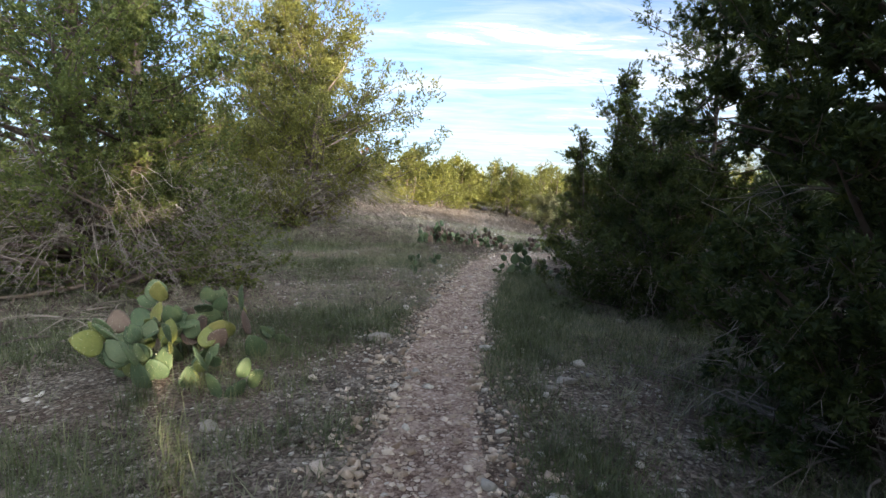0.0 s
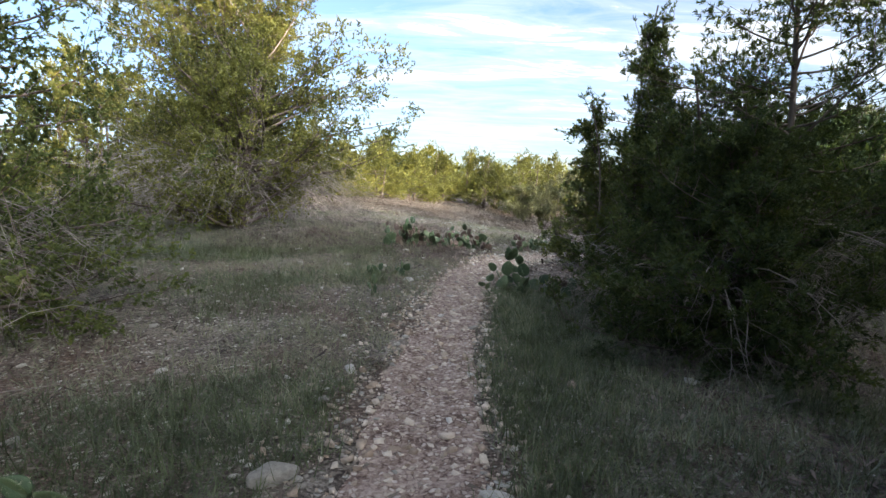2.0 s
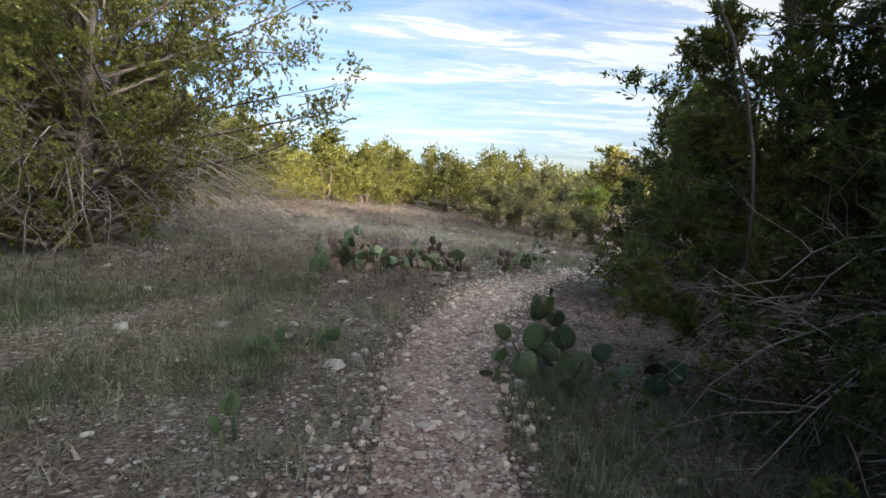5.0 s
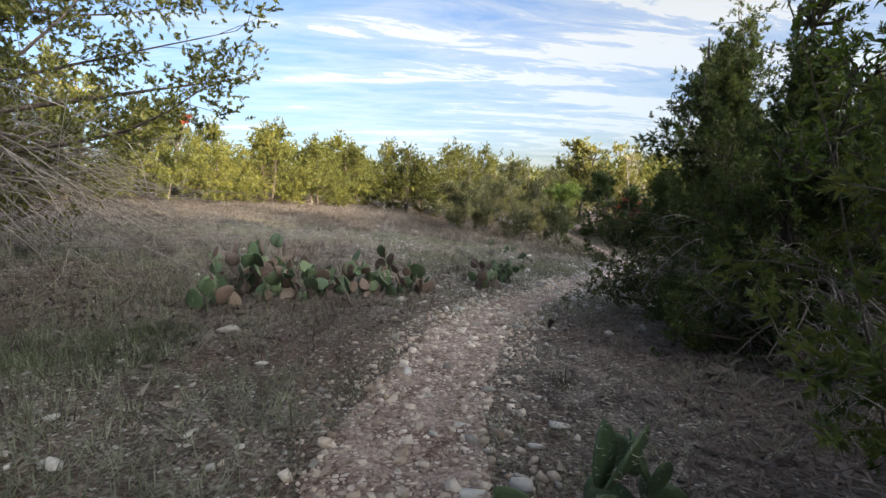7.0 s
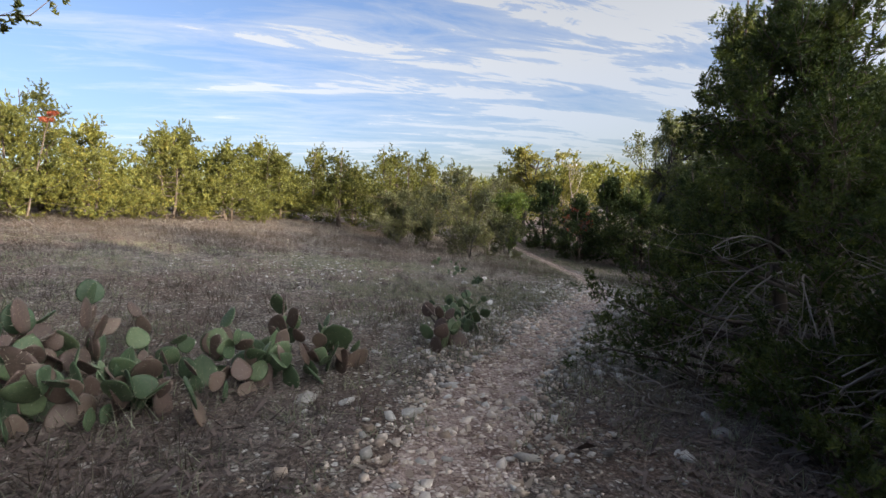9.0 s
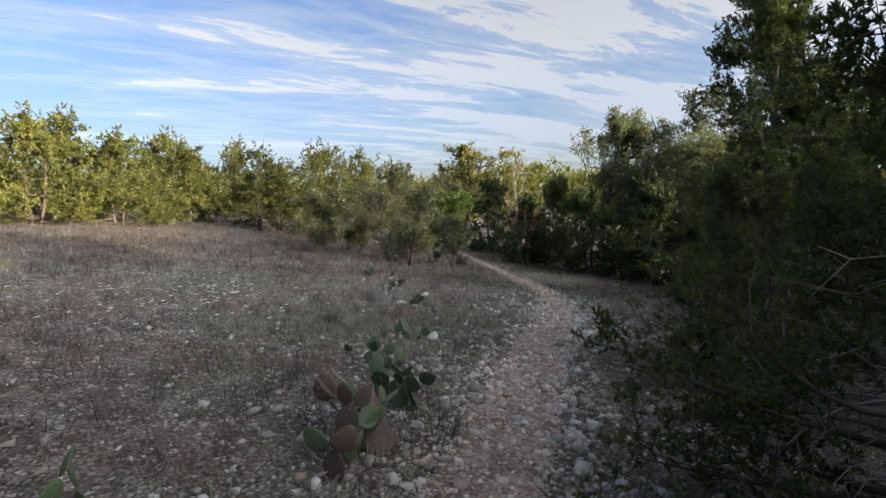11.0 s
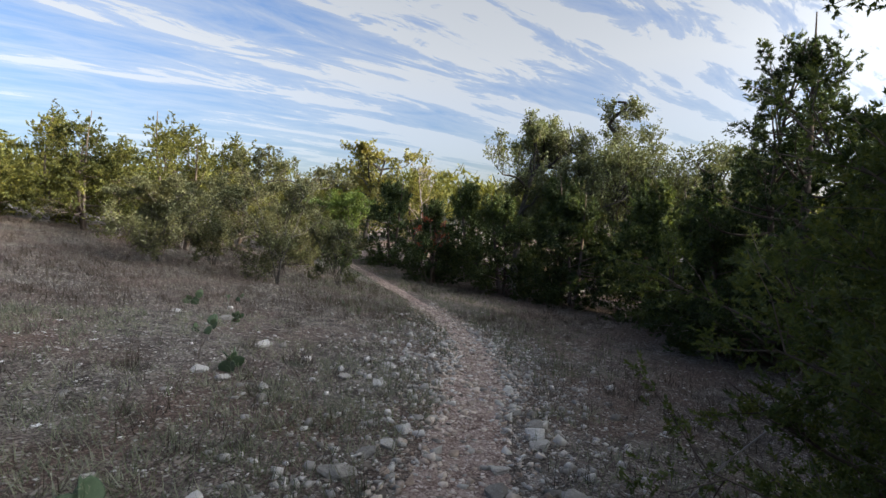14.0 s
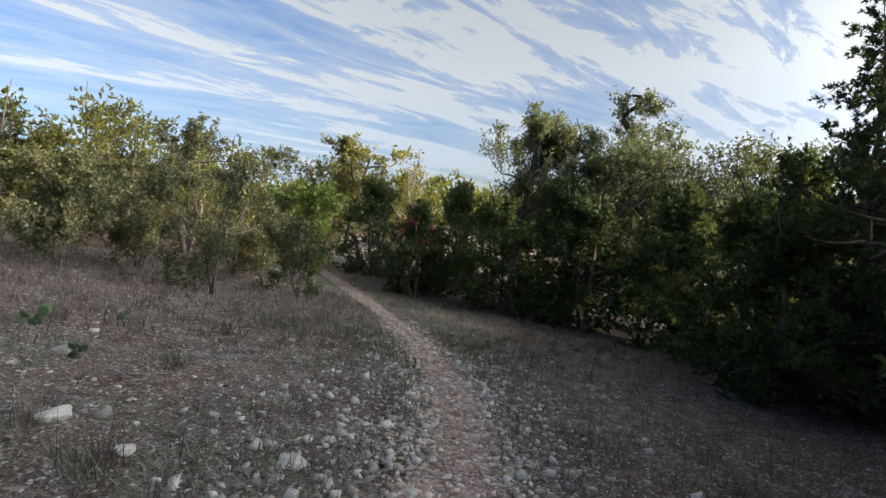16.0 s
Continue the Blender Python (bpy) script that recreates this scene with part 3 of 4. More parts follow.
# across the clearing
FAR = []
FAR.append(juniper(-2.6, 37.6, 3.7, 2.9, 21, n=4400, size=0.115, blades=7, width=0.026, low=0.02, sides=3, dead=0, stems=2, limbs=44, leaf=JUNIPER_OLIVE, twigs=False, plume=12, spray=0.2, label="sunlit olive-green juniper at the edge of a clearing", group="trees across the clearing"))
FAR.append(juniper(-8.6, 30.5, 5.4, 3.1, 22, n=4200, size=0.115, blades=7, width=0.026, low=0.04, sides=3, dead=6, stems=3, limbs=48, taper=0.6, leaf=JUNIPER_OLIVE, twigs=False, plume=12, spray=0.2, label="sunlit rounded juniper at the edge of a clearing", group="trees across the clearing"))
FAR.append(juniper(8.7, 40.2, 5.3, 2.8, 23, n=3200, size=0.115, blades=7, width=0.026, low=0.2, sides=3, dead=10, stems=3, limbs=40, taper=0.5, airy=0.25, leaf=JUNIPER_OLIVE, twigs=False, plume=12, spray=0.2, label="open-crowned olive juniper with bare lower limbs", group="trees across the clearing"))
copies(FAR[0], [(-5.0, 35.4, 1.0, 70, 0.95), (-0.3, 39.3, 1.05, 150, 0.95), (2.2, 44.2, 1.1, 200, 1.0), (15.5, 43.0, 1.0, 20, 0.9), (-6.8, 33.6, 1.0, 250, 1.1), (-11.5, 27.0, 1.2, 300, 1.0), (1.0, 47, 1.2, 40, 1.0), (-3.0, 43, 1.2, 90, 1.0), (6.8, 44.8, 1.0, 110, 1.0)])
copies(FAR[1], [(-12.5, 33.0, 1.0, 50, 1.0), (-7.5, 38.5, 1.0, 140, 0.95), (-12.0, 21.5, 1.1, 10, 1.0), (4.6, 46.0, 0.95, 220, 0.9), (12.5, 47.5, 1.0, 100, 1.0), (-14.5, 28, 1.1, 200, 1.0), (20.5, 50, 1.1, 300, 0.9), (27, 50, 1.2, 10, 0.8)])
copies(FAR[2], [(5.6, 43.2, 0.95, 120, 0.95), (11.2, 42.0, 0.92, 240, 1.0), (14.0, 43.6, 1.0, 10, 1.0), (9.6, 45.5, 1.05, 330, 0.95), (17.8, 46.5, 0.9, 60, 0.9)])
# the dark hedge of trees along the descending trail
HEDGE = []
HEDGE.append(juniper(20.3, 34.0, 4.5, 2.3, 31, n=6000, size=0.13, blades=6, width=0.025, low=0.02, sides=3, dead=4, stems=2, limbs=54, leaf=JUNIPER_SHADED, twigs=False, plume=12, spray=0.2, label="dark juniper in a dense row beside the trail", group="row of dark junipers"))
HEDGE.append(juniper(17.7, 22.4, 7.8, 2.3, 32, n=9000, size=0.12, blades=8, width=0.012, low=0.05, dead=30, stems=2, limbs=80, taper=0.5, leaf=JUNIPER_SHADED, label="tall dark juniper with ragged upper limbs", group="row of dark junipers"))
# the last four, mostly hidden by near trees, also shade the clearing
copies(HEDGE[0], [(18.8, 37.0, 0.92, 80, 0.95), (21.6, 31.2, 1.05, 160, 1.0), (22.0, 28.2, 1.05, 250, 1.0), (20.8, 25.6, 1.0, 20, 1.05), (23.6, 33.6, 1.2, 120, 1.05), (25.0, 29.6, 1.2, 300, 1.05), (23.6, 25.5, 1.2, 200, 1.15), (22.3, 38.5, 1.1, 45, 1.05), (19.2, 41.5, 1.1, 210, 0.95), (27.5, 37.5, 1.3, 10, 1.0), (21.5, 21.5, 1.2, 330, 1.2), (13.6, 19.0, 1.1, 30, 1.15), (18.3, 24.2, 0.9, 75, 0.95), (20.3, 23.3, 1.15, 95, 1.1), (9.6, 5.6, 1.0, 140, 1.0), (10.6, 15.2, 1.0, 290, 1.15), (13.0, 8.0, 1.05, 20, 1.0), (13.2, 13.2, 1.05, 250, 1.1)])
# unseen trees added on the sunny side, behind the near ones, for shade
SHADE_TREE = juniper(16.0, 18.6, 6.6, 2.9, 33, n=2200, size=0.35, blades=6, width=0.075, low=0.02, sides=3, dead=0, stems=2, limbs=44, taper=0.4, leaf=JUNIPER_SHADED, twigs=False, plume=12, spray=0.2, label="dark juniper added out of view to shade the trail", group="woods behind")
copies(SHADE_TREE, [(16.8, 14.5, 1.0, 50, 1.05), (15.5, 12.0, 1.0, 100, 1.05), (14.0, 4.0, 1.0, 240, 1.05), (6.8, 0.6, 1.0, 330, 1.4)])
# unseen woods added behind the start: close the place and block low sun
copies(SHADE_TREE, [(3.5, -4.5, 1.0, 200, 1.05), (8.5, -4.0, 1.0, 10, 1.05), (12.5, -2.0, 1.0, 80, 1.05), (-1.5, -7.0, 1.0, 130, 1.05), (-7.0, -4.5, 1.0, 260, 1.05), (-9.5, 2.5, 1.0, 320, 1.05), (16.5, 7.5, 1.0, 60, 1.05), (18.5, 17.0, 1.0, 220, 1.05), (6.0, -9.0, 1.0, 30, 1.05), (5.2, -1.8, 1.0, 150, 1.4), (9.0, 1.5, 1.0, 20, 1.4), (19.5, 13.5, 1.0, 270, 1.05), (24.0, 19.0, 1.0, 10, 1.05), (18.8, 17.6, 1.0, 110, 1.0), (15.8, 7.4, 1.0, 80, 1.0), (17.5, 3.0, 1.0, 180, 1.0), (11.9, 4.6, 1.0, 230, 1.0), (19.5, 9.0, 1.0, 300, 1.0), (14.8, -0.6, 1.0, 20, 1.05), (9.0, -1.0, 1.0, 120, 1.4), (21.5, 17.0, 1.0, 210, 1.0), (11.0, 2.5, 1.0, 45, 1.4), (1.0, -10.0, 1.0, 100, 1.05), (11.5, -8.0, 1.0, 300, 1.05)])
# oaks above the hedge
old_oak = broadleaf(27.0, 35.0, 7.6, 4.8, 41, 19000, 0.085, OAK, OAKBARK, "oak_tree", "old oak with crooked dark limbs and upright twigs", "oaks", sparse=0.3, bend=0.7, erect=0.8, limbs=22, start=0.4, twig=1.8)
broadleaf(30.5, 29.0, 7.6, 4.5, 42, 9000, 0.085, OAK, OAKBARK, "oak_tree", "grey-green oak with many upright bare twigs", "oaks", sparse=0.4, bend=0.6, erect=0.8, limbs=20, start=0.4, twig=1.8)
broadleaf(23.5, 36.6, 9.3, 3.3, 43, 15000, 0.085, OAK, OAKBARK, "oak_tree", "grey-green oak with a rounded twiggy crown", "oaks", sparse=0.28, bend=0.5, erect=0.8, limbs=20, start=0.35, twig=1.8)
def gnarled_limbs(tree):
    """Two bare crooked limbs that stand out of the old oak's crown."""
    t = Tubes()
    t.add([(0.57, -0.79, 3.4), (0.3, -0.4, 5.4), (0.21, -0.29, 6.8), (-0.33, 0.46, 7.4), (-0.87, 1.22, 7.55), (-1.27, 1.78, 7.95), (-1.4, 1.95, 8.5)], 0.16, 0.06, 7)
    t.add([(0.5, -0.7, 5.6), (0.72, -1.01, 6.8), (1.09, -1.5, 7.9), (0.98, -1.4, 8.2), (0.82, -1.15, 8.6), (0.99, -1.38, 9.0), (1.3, -1.83, 9.4), (1.28, -1.8, 9.7), (1.05, -1.5, 9.75)], 0.15, 0.07, 7)
    t.add([(-0.33, 0.46, 7.4), (-0.2, 0.3, 8.0), (-0.35, 0.5, 8.8)], 0.06, 0.02, 5)
    # leafy upright twigs along them
    rng = np.random.RandomState(88)
    pos, along = [], []
    for c, reach, count in (((-1.2, 1.7, 8.0), 0.55, 34), ((-0.5, 0.7, 7.4), 0.6, 34), ((0.2, -0.2, 7.0), 0.8, 44), ((1.0, -1.4, 8.0), 0.5, 26), ((1.5, -2.1, 8.9), 0.55, 40), ((0.9, -1.2, 9.1), 0.4, 18), ((2.0, -2.7, 7.6), 0.7, 30)):
        for _ in range(count):
            o = np.array(c) + rng.normal(0, reach * 0.5, 3)
            d = unit(rng.normal(0, 0.45, 3) + np.array([0, 0, 0.8]))
            e = o + d * rng.uniform(0.3, 0.9)
            t.add(curve_points(o, e, rng.normal(0, 0.05, 3), 4), 0.011, 0.003, 3)
            s = rng.uniform(0, 1, (14, 1))
            pos.append(o + (e - o) * s + rng.normal(0, 0.09, (14, 3)))
            along.append(np.repeat(d[None], 14, 0))
    v, f = sprays(rng, np.concatenate(pos), np.concatenate(along), 0.085, 4, 0.038, 1.3)
    part("crooked_limb", t.mesh("crooked_limb", OAKBARK), tree, "twisted dark limbs")
    part("leaf_tuft", tri_mesh("leaf_tuft", v, f, [OAK]), tree, kind="stuff")


gnarled_limbs(old_oak)
# thin trees at the far end of the trail
broadleaf(20.8, 48.0, 7.0, 2.8, 51, 2600, 0.17, YELLOW, OAKBARK, "elm_tree", "slender tree with thin yellowing autumn leaves", "thin trees", sparse=0.25, bend=0.35, erect=0.2, limbs=14, start=0.3)
broadleaf(24.5, 46.5, 6.6, 1.8, 52, 300, 0.12, YELLOW, DEAD, "bare_tree", "small grey leafless tree", "thin trees", sparse=0.85, bend=0.35, erect=0.25, limbs=12, start=0.3, girth=0.4)
# grey-green shrubs before the far trees
broadleaf(10.1, 33.2, 4.2, 1.3, 61, 4600, 0.052, SHRUB, OAKBARK, "shrub", "thin grey-green shrub with upright stems", "shrubs by the trail", sparse=0.2, stems=3, bend=0.3, erect=0.3, limbs=18, start=0.1, girth=0.45)
broadleaf(12.6, 34.4, 2.4, 1.1, 62, 4200, 0.052, SHRUB, OAKBARK, "shrub", "low grey-green shrub beside the trail", "shrubs by the trail", sparse=0.2, stems=4, bend=0.3, erect=0.2, limbs=18, start=0.1, girth=0.45)
broadleaf(14.2, 37.6, 3.6, 1.4, 63, 5200, 0.062, BRIGHT, OAKBARK, "shrub", "light green leafy shrub at the trail's bend", "shrubs by the trail", sparse=0.2, stems=3, bend=0.3, erect=0.2, limbs=18, start=0.1, girth=0.45)
broadleaf(7.2, 35.0, 2.6, 1.6, 64, 6500, 0.055, SHRUB, OAKBARK, "shrub", "dense grey-green shrub at the clearing's edge", "shrubs by the trail", sparse=0.1, stems=5, bend=0.3, erect=0.15, limbs=20, start=0.05, girth=0.45)
broadleaf(9.0, 36.4, 3.2, 1.6, 65, 6500, 0.055, SHRUB, OAKBARK, "shrub", "dense grey-green shrub at the clearing's edge", "shrubs by the trail", sparse=0.1, stems=5, bend=0.3, erect=0.15, limbs=20, start=0.05, girth=0.45)
broadleaf(11.6, 37.6, 3.4, 1.6, 66, 6500, 0.055, SHRUB, OAKBARK, "shrub", "dense grey-green shrub at the clearing's edge", "shrubs by the trail", sparse=0.1, stems=5, bend=0.3, erect=0.15, limbs=20, start=0.05, girth=0.45)


broadleaf(4.0, 12.05, 3.5, 0.5, 71, 420, 0.075, BRIGHT, BARK, "sapling", "thin sapling with bright yellow-green leaves", "saplings", sparse=0.2, bend=0.2, erect=0.1, limbs=10, width=0.16, start=0.45, girth=0.12)
broadleaf(8.0, 19.1, 0.65, 0.35, 72, 500, 0.05, BRIGHT, BARK, "shrub", "small bright green shrub at a juniper's foot", "saplings", stems=3, bend=0.3, limbs=9, start=0.1)
broadleaf(-6.3, 33.4, 4.0, 0.2, 73, 30, 0.06, REDLEAF, BARK, "sumac_tree", "slender small tree with red autumn leaves", "saplings", sparse=0.2, bend=0.2, limbs=5, start=0.8, girth=0.4)
broadleaf(18.0, 36.2, 3.3, 0.6, 74, 60, 0.06, REDLEAF, BARK, "shrub", "reddish shrub in the dark row of trees", "saplings", sparse=0.5, stems=3, bend=0.3, limbs=9, start=0.5)


def far_woods():
    """The belt of woods beyond the near trees."""
    rng = np.random.RandomState(900)
    n = 9000
    az, d = rng.uniform(radians(-50), radians(100), n), rng.uniform(58, 95, n)
    x, y = d * np.sin(az), 10 + d * np.cos(az)
    top = 4.6 + 1.6 * waves(az * 40, d * 0.2, 1.0, 91) + rng.normal(0, 0.4, n)
    z = base_height(x, y) + np.maximum(top, 2.0) * rng.uniform(0.05, 1, n) ** 0.6
    v, f = sprays(rng, np.stack([x, y, z], 1), np.tile((0, 0, 1.0), (n, 1)), 0.9, 7, 0.16, 1.2, True)
    tagged(new("far_woods", tri_mesh("far_woods", v, f, [JUNIPER_OLIVE])), "distant belt of evergreen woods", "woods", kind="stuff")


far_woods()


# ---------------- prickly pears ----------------
def pad_mesh(name, seed, mat):
    """One flat, thick, egg-shaped pad, 1 long, standing on its narrow end, with spines."""
    rng = np.random.RandomState(seed)
    rows, cols = 9, 12
    v = [(0, 0, 0)]
    for i in range(1, rows):
        u = i / rows
        w = 0.40 * math.sin(math.pi * u ** 0.82) ** 0.72 * (1 + 0.05 * math.sin(5 * u + seed))
        t = 0.055 * math.sin(math.pi * u) ** 0.5
        bow = 0.06 * math.sin(2.4 * u + seed)
        for j in range(cols):
            a = 2 * math.pi * j / cols
            v.append((w * math.cos(a) * (1 + rng.normal(0, 0.012)), t * math.sin(a) + bow, u))
    v.append((0, 0.06 * math.sin(2.4 + seed), 1.0))
    f = []
    for j in range(cols):
        k = (j + 1) % cols
        f.append((0, 1 + k, 1 + j))
        f.append((len(v) - 1, 1 + (rows - 2) * cols + j, 1 + (rows - 2) * cols + k))
        for i in range(rows - 2):
            a, b = 1 + i * cols + j, 1 + i * cols + k
            f += [(a, b, b + cols), (a, b + cols, a + cols)]
    skin = tri_mesh(name, v, f, [mat], smooth=True)
    rim, v, f = v, [], []
    for _ in range(46):
        p = Vector(rim[rng.randint(cols, len(rim))])
        d = Vector((p.x * 0.6 + rng.normal(0, 0.3), rng.choice((-1, 1)) * rng.uniform(0.2, 1), 0.35 + rng.normal(0, 0.3))).normalized()
        s = Vector(rng.normal(0, 1, 3)).normalized() * 0.006
        n = len(v)
        v += [tuple(p - s), tuple(p + s), tuple(p + d * rng.uniform(0.07, 0.15))]
        f.append((n, n + 1, n + 2))
    return skin, tri_mesh("spine_cover", v, f, [SPINE])


PADS = {k: [pad_mesh("pad", s, m) for s in range(4)] for k, m in (("g", PAD), ("o", PAD_OLD), ("y", PAD_YELLOW))}


def prickly_pear(x, y, seed, size, feet, levels, mix, label, spread=0.3, group="prickly pears"):
    """A clump of jointed pads; mix: the kinds to draw from, as letters."""
    rng = np.random.RandomState(seed)
    plant = thing("prickly_pear", pose(x, y, at(x, y)), label, "cactus", group)

    def grow(m, s, level):
        kind = rng.choice(list(mix))
        skin, spines = PADS[kind][rng.randint(4)]
        ob = part("pad", skin, plant)
        part("spine_cover", spines, ob, kind="stuff")
        ob.matrix_basis = m @ Matrix.Diagonal((s * rng.uniform(0.85, 1.2), s, s, 1))
        if level <= 0:
            return
        for _ in range(rng.choice((1, 1, 2, 2, 3))):
            a = rng.uniform(-62, 62)
            rim = Vector((0.33 * s * math.sin(radians(a)), 0, s * (0.6 + 0.37 * math.cos(radians(a)))))
            m2 = m @ Matrix.Translation(rim) @ pose(0, 0, 0, rng.normal(0, 16), a * 0.75, rng.uniform(-70, 70))
            grow(m2, s * rng.uniform(0.78, 1.02), level - 1 - (rng.uniform() < 0.3))

    for i in range(feet):
        a, d = rng.uniform(0, 6.28), spread * rng.uniform(0.1, 1) ** 0.6
        px, py = d * math.cos(a), d * math.sin(a)
        dz = at(x + px, y + py) - at(x, y)
        grow(pose(px, py, dz - 0.03, rng.normal(0, 18), rng.normal(0, 24), rng.uniform(0, 360)), size * rng.uniform(0.62, 1.12), levels)
    return plant


prickly_pear(-2.25, 4.5, 1, 0.27, 22, 2, "ggggyo", "green and yellowing prickly pear among dry grass", 0.8)
prickly_pear(-1.62, 5.2, 2, 0.26, 1, 1, "g", "small green prickly pear with two upright pads", 0.05)
prickly_pear(-1.6, 3.75, 3, 0.26, 2, 1, "g", "green prickly pear with low pads in grass", 0.15)
prickly_pear(-3.55, 3.55, 4, 0.22, 2, 1, "gg", "small green prickly pear on stony soil", 0.12)
prickly_pear(1.95, 11.35, 5, 0.26, 8, 2, "gggg", "dark green prickly pear at the path's edge", 0.4)
prickly_pear(2.6, 11.2, 6, 0.24, 2, 1, "gggo", "dark green prickly pear under a juniper", 0.2)
for px, py, s, feet, lv in ((-0.75, 16.4, 21, 5, 2), (-0.15, 16.2, 22, 6, 2), (0.45, 16.7, 23, 5, 2), (0.95, 16.9, 24, 4, 3), (1.45, 17.1, 25, 5, 2), (1.95, 17.3, 26, 4, 1), (0.1, 17.2, 27, 4, 2), (-0.7, 15.5, 28, 3, 1), (-0.45, 16.7, 61, 6, 2), (0.2, 16.35, 62, 6, 1), (0.7, 16.3, 63, 6, 1), (1.2, 16.7, 64, 6, 1), (-0.2, 15.8, 65, 4, 1), (1.7, 16.9, 66, 4, 1)):
    prickly_pear(px + 0.15, py + 0.5, s, 0.28, feet, lv, "ggoo" if s % 2 else "gggo", "wilting green and brown prickly pear in a long clump", 0.38, "clump of prickly pears")
prickly_pear(3.46, 18.0, 31, 0.27, 6, 2, "ggoo", "green and wilted brown prickly pear beside the path", 0.32)
prickly_pear(4.05, 19.1, 32, 0.2, 5, 2, "gggg", "thin upright green prickly pear in dry grass", 0.28)
for px, py, s in ((-0.62, 11.75, 41), (-0.28, 11.95, 42), (-0.62, 10.2, 43), (1.35, 11.35, 52), (7.0, 28.9, 44), (7.9, 29.6, 45), (4.15, 20.45, 46), (4.4, 20.1, 47), (5.2, 21.55, 53), (4.2, 19.25, 54), (10.4, 30.4, 48), (10.8, 29.9, 49), (6.5, 24.4, 50), (6.7, 26.5, 51), (7.3, 27.4, 55)):
    prickly_pear(px, py, s, 0.17, 2, 1, "gggg", "small prickly pear in dry grass", 0.12, "small prickly pears")


# ---------------- stones ----------------
def stone_meshes(count, mat, seed, round_ones=False):
    """Angular chips of limestone, about 1 across."""
    out = []
    rng = np.random.RandomState(seed)
    for _ in range(count):
        bm = bmesh.new()
        if round_ones:
            # broken lumps: the hull of ten points
            stretch = (rng.uniform(1.0, 1.6), rng.uniform(0.65, 1.1), rng.uniform(0.35, 0.7))
            for k in range(10):
                a, z = k * 2.4 + rng.uniform(-0.5, 0.5), -0.9 + 0.2 * k
                p = Vector((math.cos(a), math.sin(a), 0)) * math.sqrt(1 - z * z) + Vector((0, 0, z))
                bm.verts.new([0.5 * q * w * rng.uniform(0.72, 1.25) for q, w in zip(p, stretch)])
            bmesh.ops.convex_hull(bm, input=bm.verts)
        else:
            bmesh.ops.create_cube(bm, size=0.8)
        for v in bm.verts:
            if round_ones:
                break
            v.co = Vector((v.co.x * rng.uniform(0.7, 1.5), v.co.y * rng.uniform(0.55, 1.2), v.co.z * rng.uniform(0.4, 0.95)))
            v.co += Vector(rng.normal(0, 0.11, 3))
        bmesh.ops.rotate(bm, verts=bm.verts, matrix=Euler((rng.uniform(-0.4, 0.4), rng.uniform(-0.4, 0.4), 0)).to_matrix())
        bmesh.ops.triangulate(bm, faces=bm.faces)
        me = bpy.data.meshes.new("stone")
        bm.to_mesh(me)
        bm.free()
        me.materials.append(mat)
        out.append(me)
    return out


